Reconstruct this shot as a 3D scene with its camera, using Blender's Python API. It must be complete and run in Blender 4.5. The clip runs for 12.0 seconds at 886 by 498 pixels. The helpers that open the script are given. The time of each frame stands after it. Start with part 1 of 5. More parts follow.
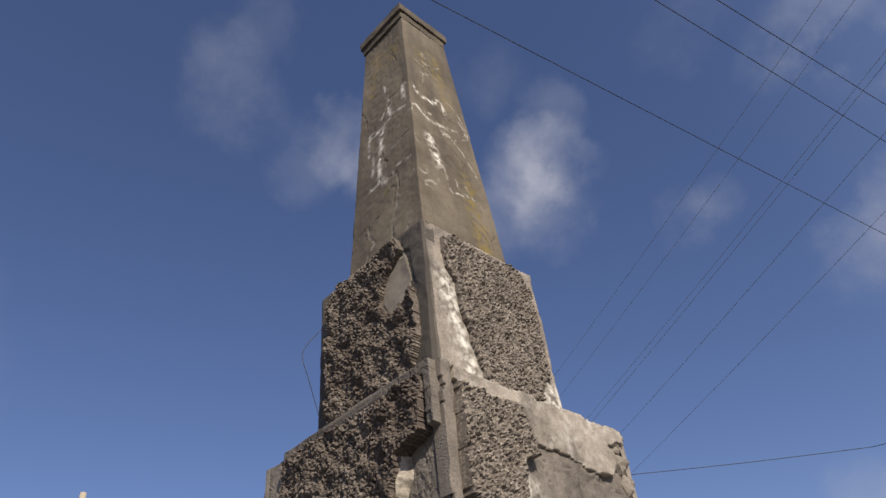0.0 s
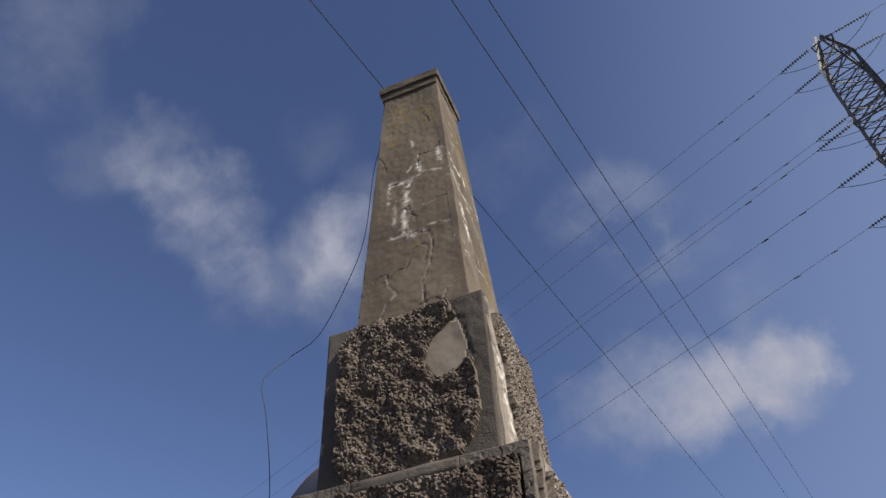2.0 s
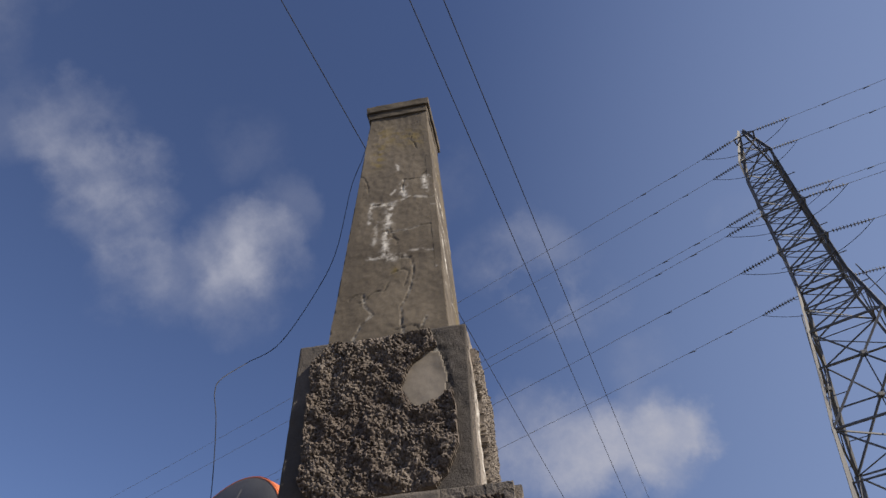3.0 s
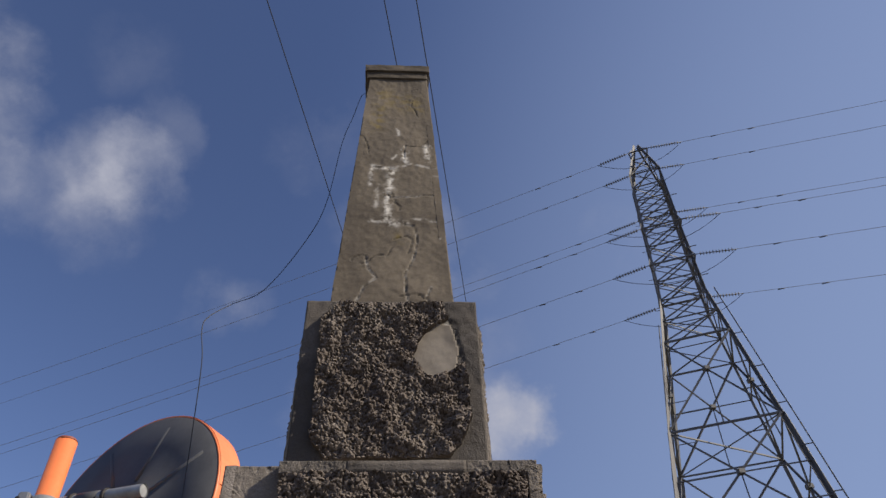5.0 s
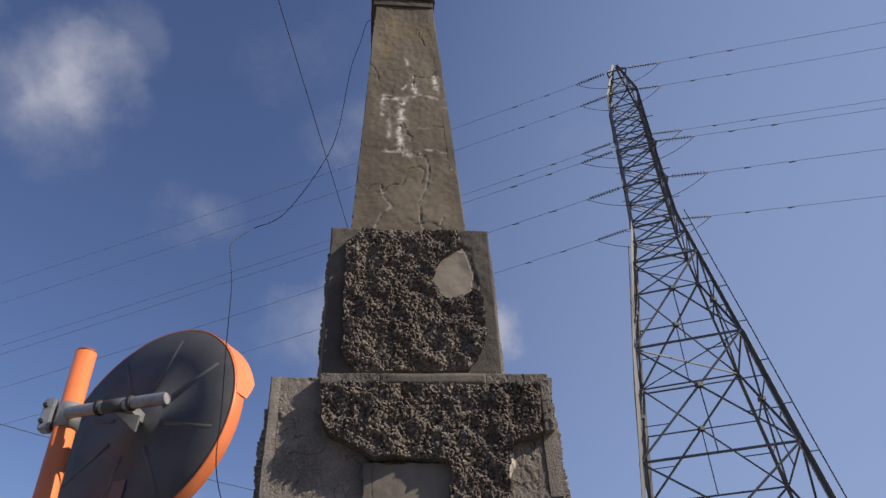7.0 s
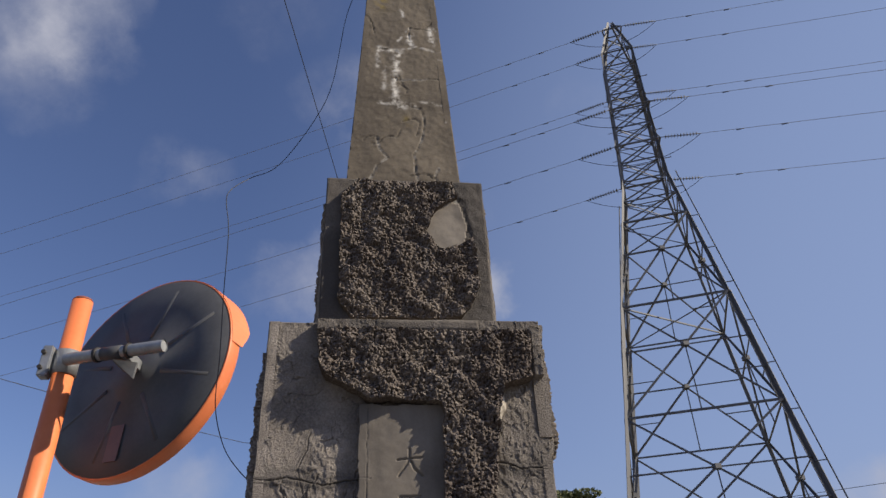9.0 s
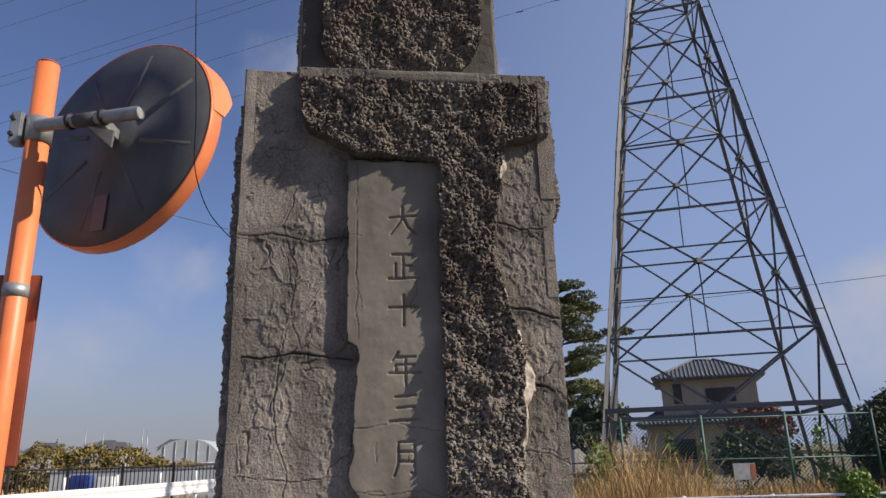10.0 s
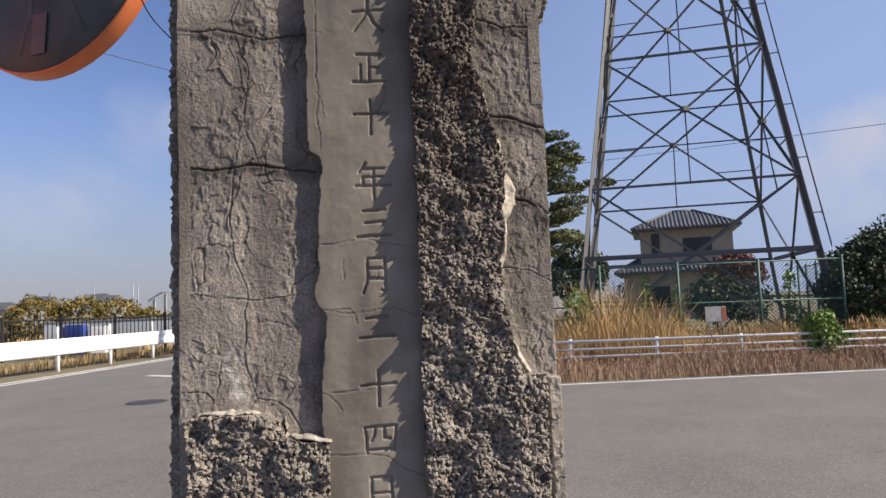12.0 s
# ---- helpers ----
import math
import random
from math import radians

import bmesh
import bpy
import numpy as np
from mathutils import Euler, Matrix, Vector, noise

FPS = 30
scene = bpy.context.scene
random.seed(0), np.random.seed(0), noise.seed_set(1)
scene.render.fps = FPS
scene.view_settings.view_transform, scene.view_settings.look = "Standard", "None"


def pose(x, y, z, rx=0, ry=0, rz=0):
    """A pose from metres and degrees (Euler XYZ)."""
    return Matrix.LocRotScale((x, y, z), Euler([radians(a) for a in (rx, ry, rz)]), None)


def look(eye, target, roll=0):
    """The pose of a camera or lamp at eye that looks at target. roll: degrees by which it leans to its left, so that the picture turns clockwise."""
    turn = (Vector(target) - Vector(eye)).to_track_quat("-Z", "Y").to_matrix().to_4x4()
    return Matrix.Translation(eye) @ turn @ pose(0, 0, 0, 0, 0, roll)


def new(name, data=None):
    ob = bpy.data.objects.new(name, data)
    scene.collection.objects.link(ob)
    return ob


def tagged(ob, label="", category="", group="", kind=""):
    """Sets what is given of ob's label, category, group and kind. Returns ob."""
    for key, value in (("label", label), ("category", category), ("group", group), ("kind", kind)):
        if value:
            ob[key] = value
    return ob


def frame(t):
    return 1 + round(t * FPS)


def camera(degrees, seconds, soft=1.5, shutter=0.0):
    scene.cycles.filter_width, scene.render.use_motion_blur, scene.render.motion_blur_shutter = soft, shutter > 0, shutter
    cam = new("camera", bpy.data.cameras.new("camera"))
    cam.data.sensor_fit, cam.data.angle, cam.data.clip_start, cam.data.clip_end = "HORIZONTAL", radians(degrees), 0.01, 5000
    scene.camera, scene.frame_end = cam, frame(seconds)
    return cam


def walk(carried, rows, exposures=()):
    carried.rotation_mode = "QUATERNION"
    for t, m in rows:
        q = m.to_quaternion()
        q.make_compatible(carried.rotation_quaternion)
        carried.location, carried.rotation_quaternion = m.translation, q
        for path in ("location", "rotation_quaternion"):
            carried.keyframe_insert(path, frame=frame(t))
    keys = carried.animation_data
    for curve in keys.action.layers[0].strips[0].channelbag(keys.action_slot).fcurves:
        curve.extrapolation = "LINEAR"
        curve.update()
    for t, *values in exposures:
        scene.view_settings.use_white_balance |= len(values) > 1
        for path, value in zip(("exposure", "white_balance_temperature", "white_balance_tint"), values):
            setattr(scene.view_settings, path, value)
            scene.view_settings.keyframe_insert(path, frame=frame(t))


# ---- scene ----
cam = camera(64.5, 12.0)
PATH = [
    (0, (1.719, -1.264, 1.763), (0.671, -0.135, 3.038), -7.2),
    (0.5, (1.477, -1.489, 1.792), (0.549, -0.253, 3.061), -5.8),
    (1, (1.306, -1.789, 1.812), (0.552, -0.434, 3.074), -6.3),
    (1.5, (1.084, -1.878, 1.845), (0.475, -0.482, 3.141), -5.0),
    (2, (0.861, -1.79, 1.849), (0.388, -0.434, 3.241), -4.5),
    (2.5, (0.661, -1.767, 1.876), (0.323, -0.426, 3.321), -3.7),
    (3, (0.58, -1.871, 1.863), (0.36, -0.502, 3.305), -2.6),
    (3.5, (0.49, -1.963, 1.843), (0.376, -0.53, 3.234), -2.2),
    (5.5, (-0.049, -1.972, 1.875), (0.083, -0.496, 3.218), -2.3),
    (6, (-0.086, -2.053, 1.853), (0.034, -0.514, 3.124), -2.4),
    (6.5, (-0.114, -2.105, 1.808), (0.039, -0.513, 3.009), -2.8),
    (7, (-0.141, -2.145, 1.788), (0.057, -0.54, 2.965), -2.9),
    (9, (-0.159, -2.164, 1.734), (0.068, -0.496, 2.814), -2.7),
    (9.5, (-0.162, -2.069, 1.711), (0.113, -0.246, 2.484), -2.1),
    (10, (-0.141, -1.928, 1.697), (0.114, -0.026, 2.26), -1.7),
    (10.5, (-0.114, -1.811, 1.682), (0.13, 0.123, 2.131), -1.9),
    (11, (-0.108, -1.755, 1.656), (0.137, 0.199, 2.007), -2.4),
    (11.5, (-0.094, -1.743, 1.636), (0.178, 0.223, 1.887), -2.3),
    (12, (-0.09, -1.739, 1.615), (0.208, 0.233, 1.771), -2.2),
]
walk(cam, [(t, look(eye, target, roll)) for t, eye, target, roll in PATH],
     exposures=[(0.0, 0.0), (3.0, 0.0), (7.0, 0.08), (9.0, 0.08), (10.5, 0.17), (12.0, 0.40)])

# ---- light ----
SUN = Vector((0.745, -0.275, 0.607)).normalized()
sun = new("sun", bpy.data.lights.new("sun", "SUN"))
sun.data.energy, sun.data.angle, sun.data.color = 5.6, radians(0.53), (1.0, 0.89, 0.74)
sun.matrix_world = look(SUN * 60, (0, 0, 0))

world = bpy.data.worlds.new("sky")
scene.world = world
world.use_nodes = True
wn, wl = world.node_tree.nodes, world.node_tree.links
wn.clear()
sky = wn.new("ShaderNodeTexSky")
sky.sky_type, sky.sun_disc = "NISHITA", False
sky.sun_elevation, sky.sun_rotation = math.asin(SUN.z), math.atan2(SUN.x, SUN.y)
sky.air_density, sky.dust_density, sky.ozone_density = 1.0, 0.4, 2.4
coord = wn.new("ShaderNodeTexCoord")
warp = wn.new("ShaderNodeTexNoise")
warp.inputs["Scale"].default_value, warp.inputs["Detail"].default_value, warp.inputs["Roughness"].default_value = 4.5, 8.0, 0.62
wl.new(coord.outputs["Generated"], warp.inputs["Vector"])
centred = wn.new("ShaderNodeVectorMath")
centred.operation = "SUBTRACT"
centred.inputs[1].default_value = (0.5, 0.5, 0.5)
wl.new(warp.outputs["Color"], centred.inputs[0])
bent = wn.new("ShaderNodeVectorMath")
bent.operation = "MULTIPLY_ADD"
bent.inputs[1].default_value = (0.17, 0.17, 0.17)
wl.new(centred.outputs[0], bent.inputs[0])
wl.new(coord.outputs["Generated"], bent.inputs[2])
unit = wn.new("ShaderNodeVectorMath")
unit.operation = "NORMALIZE"
wl.new(bent.outputs[0], unit.inputs[0])


def sky_math(op, a, b):
    n = wn.new("ShaderNodeMath")
    n.operation = op
    for socket, v in zip(n.inputs, (a, b)):
        if isinstance(v, (int, float)):
            socket.default_value = v
        else:
            wl.new(v, socket)
    return n.outputs[0]


# scattered fair-weather clouds: bearing and height in degrees, spread in degrees, density
WEST_BANK = [(-51.6, 49.4, 2.8, 0.62), (-47.9, 46.8, 2.8, 0.7), (-44.9, 43.6, 3.0, 0.7), (-42.3, 40.6, 2.3, 0.5), (-37.8, 41.0, 2.5, 0.42), (-33.5, 44.1, 2.8, 0.66), (-29.8, 44.7, 2.5, 0.7),
             (-31.6, 40.8, 2.8, 0.5), (-36.1, 52.0, 2.8, 0.22), (-57.7, 48.1, 2.8, 0.3), (-66.9, 52.4, 3.4, 0.4), (-62.4, 57.2, 2.3, 0.2), (-28.3, 48.2, 2.1, 0.25), (-18.3, 36.6, 2.3, 0.5), (-15.0, 37.4, 1.7, 0.35)]
NORTH_BANK = [(-6.2, 28.8, 3.0, 0.66), (-1.6, 30.3, 3.3, 0.7), (2.1, 29.5, 3.2, 0.8), (6.1, 28.9, 2.9, 0.85), (9.6, 28.4, 2.6, 0.9), (12.0, 28.7, 1.8, 0.8), (2.0, 43.6, 3.4, 0.62), (4.9, 40.8, 2.4, 0.52),
              (-2.3, 44.5, 2.6, 0.35), (-10.6, 51.3, 2.8, 0.25), (8.8, 34.5, 2.0, 0.34), (23.1, 41.7, 2.4, 0.25)]
LOW_CLOUDS = [(-14.7, 14.3, 2.4, 0.55), (-12.0, 14.0, 1.8, 0.4), (-18.5, 9.8, 2.0, 0.4), (-21.5, 7.8, 2.6, 0.6), (-25.0, 7.4, 2.6, 0.5), (38.5, 7.0, 3.4, 1.0), (42.5, 7.6, 3.6, 1.1), (35.8, 6.4, 2.4, 0.6),
              (-102.0, 24.0, 14.0, 0.7), (146.0, 27.0, 12.0, 0.7)]
cover = 0.0
for bearing, rise, spread, dense in WEST_BANK + NORTH_BANK + LOW_CLOUDS:
    d = wn.new("ShaderNodeVectorMath")
    d.operation = "DOT_PRODUCT"
    d.inputs[1].default_value = (math.sin(radians(bearing)) * math.cos(radians(rise)), math.cos(radians(bearing)) * math.cos(radians(rise)), math.sin(radians(rise)))
    wl.new(unit.outputs[0], d.inputs[0])
    r = wn.new("ShaderNodeMapRange")
    r.interpolation_type = "SMOOTHSTEP"
    r.inputs["From Min"].default_value, r.inputs["From Max"].default_value = math.cos(radians(spread * 1.5)), 1.0
    r.inputs["To Max"].default_value = dense * 0.74
    wl.new(d.outputs["Value"], r.inputs["Value"])
    cover = sky_math("ADD", cover, r.outputs[0])
cover = sky_math("MINIMUM", cover, 1.0)
wisp = wn.new("ShaderNodeTexNoise")
wisp.inputs["Scale"].default_value, wisp.inputs["Detail"].default_value, wisp.inputs["Roughness"].default_value = 5.0, 8.0, 0.62
wl.new(coord.outputs["Generated"], wisp.inputs["Vector"])
wisp_range = wn.new("ShaderNodeMapRange")
wisp_range.inputs["From Min"].default_value, wisp_range.inputs["From Max"].default_value = 0.36, 0.70
wl.new(wisp.outputs[0], wisp_range.inputs["Value"])
cover = sky_math("MULTIPLY", cover, wisp_range.outputs[0])
# thin high haze on the sun's side
haze = wn.new("ShaderNodeVectorMath")
haze.operation = "DOT_PRODUCT"
haze.inputs[1].default_value = Vector((0.86, 0.40, 0.17)).normalized()
wl.new(coord.outputs["Generated"], haze.inputs[0])
haze_range = wn.new("ShaderNodeMapRange")
haze_range.interpolation_type = "SMOOTHSTEP"
haze_range.inputs["From Min"].default_value, haze_range.inputs["From Max"].default_value, haze_range.inputs["To Max"].default_value = 0.25, 1.0, 0.68
wl.new(haze.outputs["Value"], haze_range.inputs["Value"])
tint = wn.new("ShaderNodeMix")
tint.data_type, tint.blend_type = "RGBA", "MULTIPLY"
tint.inputs["Factor"].default_value = 1.0
tint.inputs["B"].default_value = (0.91, 0.87, 1.05, 1)
wl.new(sky.outputs[0], tint.inputs["A"])
mix = wn.new("ShaderNodeMix")
mix.data_type = "RGBA"
mix.inputs["B"].default_value = (4.3, 4.4, 5.2, 1)
wl.new(cover, mix.inputs["Factor"])
veil = wn.new("ShaderNodeMix")
veil.data_type = "RGBA"
veil.inputs["B"].default_value = (2.85, 3.65, 5.7, 1)
wl.new(haze_range.outputs[0], veil.inputs["Factor"])
height = wn.new("ShaderNodeSeparateXYZ")
wl.new(coord.outputs["Generated"], height.inputs[0])
low_range = wn.new("ShaderNodeMapRange")
low_range.interpolation_type = "SMOOTHSTEP"
low_range.inputs["From Min"].default_value, low_range.inputs["From Max"].default_value = 0.30, -0.02
low_range.inputs["To Min"].default_value, low_range.inputs["To Max"].default_value = 0.0, 0.85
wl.new(height.outputs["Z"], low_range.inputs["Value"])
low_haze = wn.new("ShaderNodeMix")
low_haze.data_type = "RGBA"
low_haze.inputs["B"].default_value = (2.4, 2.55, 3.2, 1)
wl.new(low_range.outputs[0], low_haze.inputs["Factor"])
wl.new(tint.outputs["Result"], low_haze.inputs["A"])
wl.new(low_haze.outputs["Result"], veil.inputs["A"])
wl.new(veil.outputs["Result"], mix.inputs["A"])
background = wn.new("ShaderNodeBackground")
background.inputs["Strength"].default_value = 0.10
wl.new(mix.outputs["Result"], background.inputs["Color"])
out = wn.new("ShaderNodeOutputWorld")
wl.new(background.outputs[0], out.inputs["Surface"])


# ---- materials ----
def material(name, low, high, rough=0.85, scale=6.0, fine=60.0, bump=0.3, metal=0.0, grit=0.35, extra=None, bump_distance=0.01):
    """Two tones mixed by coarse and fine noise, with fine relief. extra(nodes, links, colour, position) may add more and returns the colour."""
    m = bpy.data.materials.new(name)
    m.use_nodes = True
    n, l = m.node_tree.nodes, m.node_tree.links
    bsdf = n["Principled BSDF"]
    where = n.new("ShaderNodeTexCoord").outputs["Object"]
    coarse, small = n.new("ShaderNodeTexNoise"), n.new("ShaderNodeTexNoise")
    for t, s, d in ((coarse, scale, 5.0), (small, fine, 4.0)):
        t.inputs["Scale"].default_value, t.inputs["Detail"].default_value, t.inputs["Roughness"].default_value = s, d, 0.65
        l.new(where, t.inputs["Vector"])
    blend = n.new("ShaderNodeMath")
    blend.operation = "MULTIPLY_ADD"
    blend.inputs[1].default_value = grit
    l.new(small.outputs[0], blend.inputs[0])
    l.new(coarse.outputs[0], blend.inputs[2])
    ramp = n.new("ShaderNodeMapRange")
    ramp.inputs["From Min"].default_value, ramp.inputs["From Max"].default_value = 0.32 + grit * 0.4, 0.68 + grit * 0.6
    l.new(blend.outputs[0], ramp.inputs["Value"])
    tone = n.new("ShaderNodeMix")
    tone.data_type = "RGBA"
    tone.inputs["A"].default_value, tone.inputs["B"].default_value = (*low, 1), (*high, 1)
    l.new(ramp.outputs[0], tone.inputs["Factor"])
    colour = tone.outputs["Result"]
    if extra:
        colour = extra(n, l, colour, where)
    l.new(colour, bsdf.inputs["Base Color"])
    bsdf.inputs["Roughness"].default_value, bsdf.inputs["Metallic"].default_value = rough, metal
    if bump:
        b = n.new("ShaderNodeBump")
        b.inputs["Strength"].default_value, b.inputs["Distance"].default_value = bump, bump_distance
        l.new(blend.outputs[0], b.inputs["Height"])
        l.new(b.outputs[0], bsdf.inputs["Normal"])
    return m


def tone_by(n, l, colour, factor, other):
    x = n.new("ShaderNodeMix")
    x.data_type = "RGBA"
    x.inputs["B"].default_value = (*other, 1)
    l.new(factor, x.inputs["Factor"])
    l.new(colour, x.inputs["A"])
    return x.outputs["Result"]


def weathered(n, l, colour, where):
    """White lime bloom, lichen and open cracks, from the mesh's own attributes, broken up by noise."""
    drip, wide_map = n.new("ShaderNodeTexNoise"), n.new("ShaderNodeMapping")
    wide_map.inputs["Scale"].default_value = (9.0, 9.0, 1.3)
    l.new(where, wide_map.inputs["Vector"])
    l.new(wide_map.outputs[0], drip.inputs["Vector"])
    drip.inputs["Scale"].default_value, drip.inputs["Detail"].default_value = 1.0, 6.0
    stain = n.new("ShaderNodeMapRange")
    stain.inputs["From Min"].default_value, stain.inputs["From Max"].default_value, stain.inputs["To Max"].default_value = 0.46, 0.70, 0.62
    l.new(drip.outputs[0], stain.inputs["Value"])
    colour = tone_by(n, l, colour, stain.outputs[0], (0.055, 0.046, 0.038))
    for name, other, sharp in (("grime", (0.05, 0.044, 0.039), 0.0), ("lichen", (0.19, 0.14, 0.035), 26.0), ("bloom", (0.74, 0.71, 0.64), 34.0), ("crack", (0.03, 0.027, 0.025), 0.0)):
        a = n.new("ShaderNodeAttribute")
        a.attribute_name = name
        f = a.outputs["Fac"]
        if sharp:
            t = n.new("ShaderNodeTexNoise")
            t.inputs["Scale"].default_value, t.inputs["Detail"].default_value = sharp, 9.0
            l.new(where, t.inputs["Vector"])
            k = n.new("ShaderNodeMath")
            k.operation = "MULTIPLY_ADD"
            k.inputs[1].default_value, k.inputs[2].default_value = 5.0, -2.1
            l.new(t.outputs[0], k.inputs[0])
            k.use_clamp = True
            g = n.new("ShaderNodeMath")
            g.operation = "MULTIPLY"
            l.new(k.outputs[0], g.inputs[0])
            l.new(f, g.inputs[1])
            f = g.outputs[0]
        colour = tone_by(n, l, colour, f, other)
    return colour


def pebbled(n, l, colour, where):
    """Crushed stone chips of differing tone in dark mortar."""
    v = n.new("ShaderNodeTexVoronoi")
    v.inputs["Scale"].default_value = 150.0
    l.new(where, v.inputs["Vector"])
    g = n.new("ShaderNodeSeparateColor")
    l.new(v.outputs["Color"], g.inputs[0])
    k = n.new("ShaderNodeMapRange")
    k.inputs["From Min"].default_value, k.inputs["From Max"].default_value, k.inputs["To Max"].default_value = 0.5, 1.0, 0.6
    l.new(g.outputs[0], k.inputs["Value"])
    # darker brown towards the top of a panel, with fewer pale chips there
    grime = n.new("ShaderNodeAttribute")
    grime.attribute_name = "grime"
    colour = tone_by(n, l, colour, grime.outputs["Fac"], (0.066, 0.049, 0.04))
    pale_share = n.new("ShaderNodeMath")
    pale_share.operation = "MULTIPLY_ADD"
    pale_share.inputs[1].default_value, pale_share.inputs[2].default_value = -0.72, 1.0
    l.new(grime.outputs["Fac"], pale_share.inputs[0])
    bare = n.new("ShaderNodeMath")
    bare.operation = "MULTIPLY"
    l.new(pale_share.outputs[0], bare.inputs[0])
    l.new(k.outputs[0], bare.inputs[1])
    return tone_by(n, l, colour, bare.outputs[0], (0.47, 0.41, 0.345))


def speckled(n, l, colour, where):
    v = n.new("ShaderNodeTexVoronoi")
    v.inputs["Scale"].default_value = 90.0
    l.new(where, v.inputs["Vector"])
    g = n.new("ShaderNodeSeparateColor")
    l.new(v.outputs["Color"], g.inputs[0])
    k = n.new("ShaderNodeMapRange")
    k.inputs["From Min"].default_value, k.inputs["From Max"].default_value, k.inputs["To Max"].default_value = 0.5, 1.0, 0.7
    l.new(g.outputs[0], k.inputs["Value"])
    return tone_by(n, l, colour, k.outputs[0], (0.25, 0.236, 0.216))


def by_piece(low, high):
    """Each loose piece of the mesh takes its own tone between the two."""
    def add(n, l, colour, where):
        g = n.new("ShaderNodeNewGeometry")
        x = n.new("ShaderNodeMix")
        x.data_type = "RGBA"
        x.inputs["A"].default_value, x.inputs["B"].default_value = (*low, 1), (*high, 1)
        l.new(g.outputs["Random Per Island"], x.inputs["Factor"])
        y = n.new("ShaderNodeMix")
        y.data_type = "RGBA"
        y.inputs["Factor"].default_value = 0.6
        l.new(colour, y.inputs["A"])
        l.new(x.outputs["Result"], y.inputs["B"])
        return y.outputs["Result"]
    return add


CONCRETE = material("weathered_concrete", (0.115, 0.099, 0.084), (0.42, 0.368, 0.31), 0.93, 5.5, 150.0, 0.8, grit=0.8, extra=weathered, bump_distance=0.006)
SHAFT = material("shaft_render", (0.075, 0.06, 0.043), (0.195, 0.163, 0.12), 0.93, 3.2, 80.0, 0.45, extra=weathered, bump_distance=0.004)
CAP = material("cap_stone", (0.045, 0.036, 0.026), (0.13, 0.108, 0.08), 0.95, 9.0, 80.0, 0.6, bump_distance=0.005)
SLAB = material("dressed_slab", (0.16, 0.139, 0.113), (0.265, 0.234, 0.193), 0.9, 7.0, 160.0, 0.4, extra=weathered, bump_distance=0.002)
GRAVEL = material("pebble_dash", (0.07, 0.059, 0.05), (0.26, 0.228, 0.192), 0.95, 14.0, 260.0, 0.7, extra=pebbled, bump_distance=0.003)
MORTAR = material("broken_mortar_edge", (0.13, 0.112, 0.092), (0.58, 0.52, 0.43), 0.95, 20.0, 120.0, 0.8, bump_distance=0.004)
ASPHALT = material("asphalt", (0.098, 0.091, 0.082), (0.148, 0.137, 0.123), 0.92, 0.8, 110.0, 0.8, extra=speckled, bump_distance=0.004)
SOIL = material("grassy_soil", (0.09, 0.075, 0.04), (0.20, 0.165, 0.09), 0.95, 0.3, 9.0, 0.6, bump_distance=0.05)
LINE = material("road_paint", (0.42, 0.42, 0.40), (0.72, 0.72, 0.70), 0.7, 2.0, 40.0, 0.2)
WHITE_STEEL = material("white_painted_steel", (0.66, 0.67, 0.68), (0.82, 0.82, 0.82), 0.45, 3.0, 40.0, 0.05)
GALVANISED = material("galvanised_steel", (0.24, 0.25, 0.26), (0.42, 0.43, 0.44), 0.5, 8.0, 60.0, 0.1, metal=0.55)
TOWER_STEEL = material("tower_steel", (0.085, 0.086, 0.089), (0.165, 0.166, 0.169), 0.65, 0.6, 6.0, 0.1, metal=0.1)
ORANGE = material("orange_paint", (0.72, 0.18, 0.06), (0.82, 0.25, 0.095), 0.45, 3.0, 40.0, 0.06)
RUST_PLATE = material("faded_red_plate", (0.20, 0.055, 0.032), (0.32, 0.095, 0.055), 0.6, 4.0, 30.0, 0.1)
DARK_BACK = material("grey_mirror_back", (0.05, 0.052, 0.058), (0.085, 0.088, 0.095), 0.55, 4.0, 50.0, 0.08)
DARK_STEEL = material("dark_fence_steel", (0.02, 0.018, 0.017), (0.05, 0.045, 0.04), 0.6, 3.0, 30.0, 0.05)
LINE_WIRE = material("bare_line_wire", (0.14, 0.14, 0.145), (0.22, 0.22, 0.225), 0.6, 4.0, 30.0, 0.0)
CABLE = material("black_cable", (0.012, 0.012, 0.013), (0.03, 0.03, 0.032), 0.6, 4.0, 30.0, 0.0)
PORCELAIN = material("porcelain", (0.07, 0.066, 0.065), (0.14, 0.135, 0.13), 0.6, 4.0, 30.0, 0.0)
GREEN_STEEL = material("green_fence_steel", (0.03, 0.085, 0.07), (0.06, 0.14, 0.115), 0.55, 3.0, 30.0, 0.05)
STUCCO = material("beige_stucco", (0.33, 0.28, 0.21), (0.42, 0.36, 0.28), 0.9, 0.8, 20.0, 0.2)
ROOF_TILE = material("grey_roof_tile", (0.055, 0.058, 0.065), (0.12, 0.125, 0.135), 0.55, 1.2, 12.0, 0.3)
WINDOW_DARK = material("window_glass", (0.012, 0.014, 0.016), (0.03, 0.032, 0.035), 0.12, 1.0, 8.0, 0.0)
BARK = material("bark", (0.05, 0.035, 0.025), (0.13, 0.10, 0.075), 0.95, 6.0, 40.0, 0.8)
PINE = material("pine_needles", (0.08, 0.10, 0.045), (0.16, 0.18, 0.08), 0.7, 2.0, 20.0, 0.0, extra=by_piece((0.05, 0.07, 0.03), (0.26, 0.26, 0.12)))
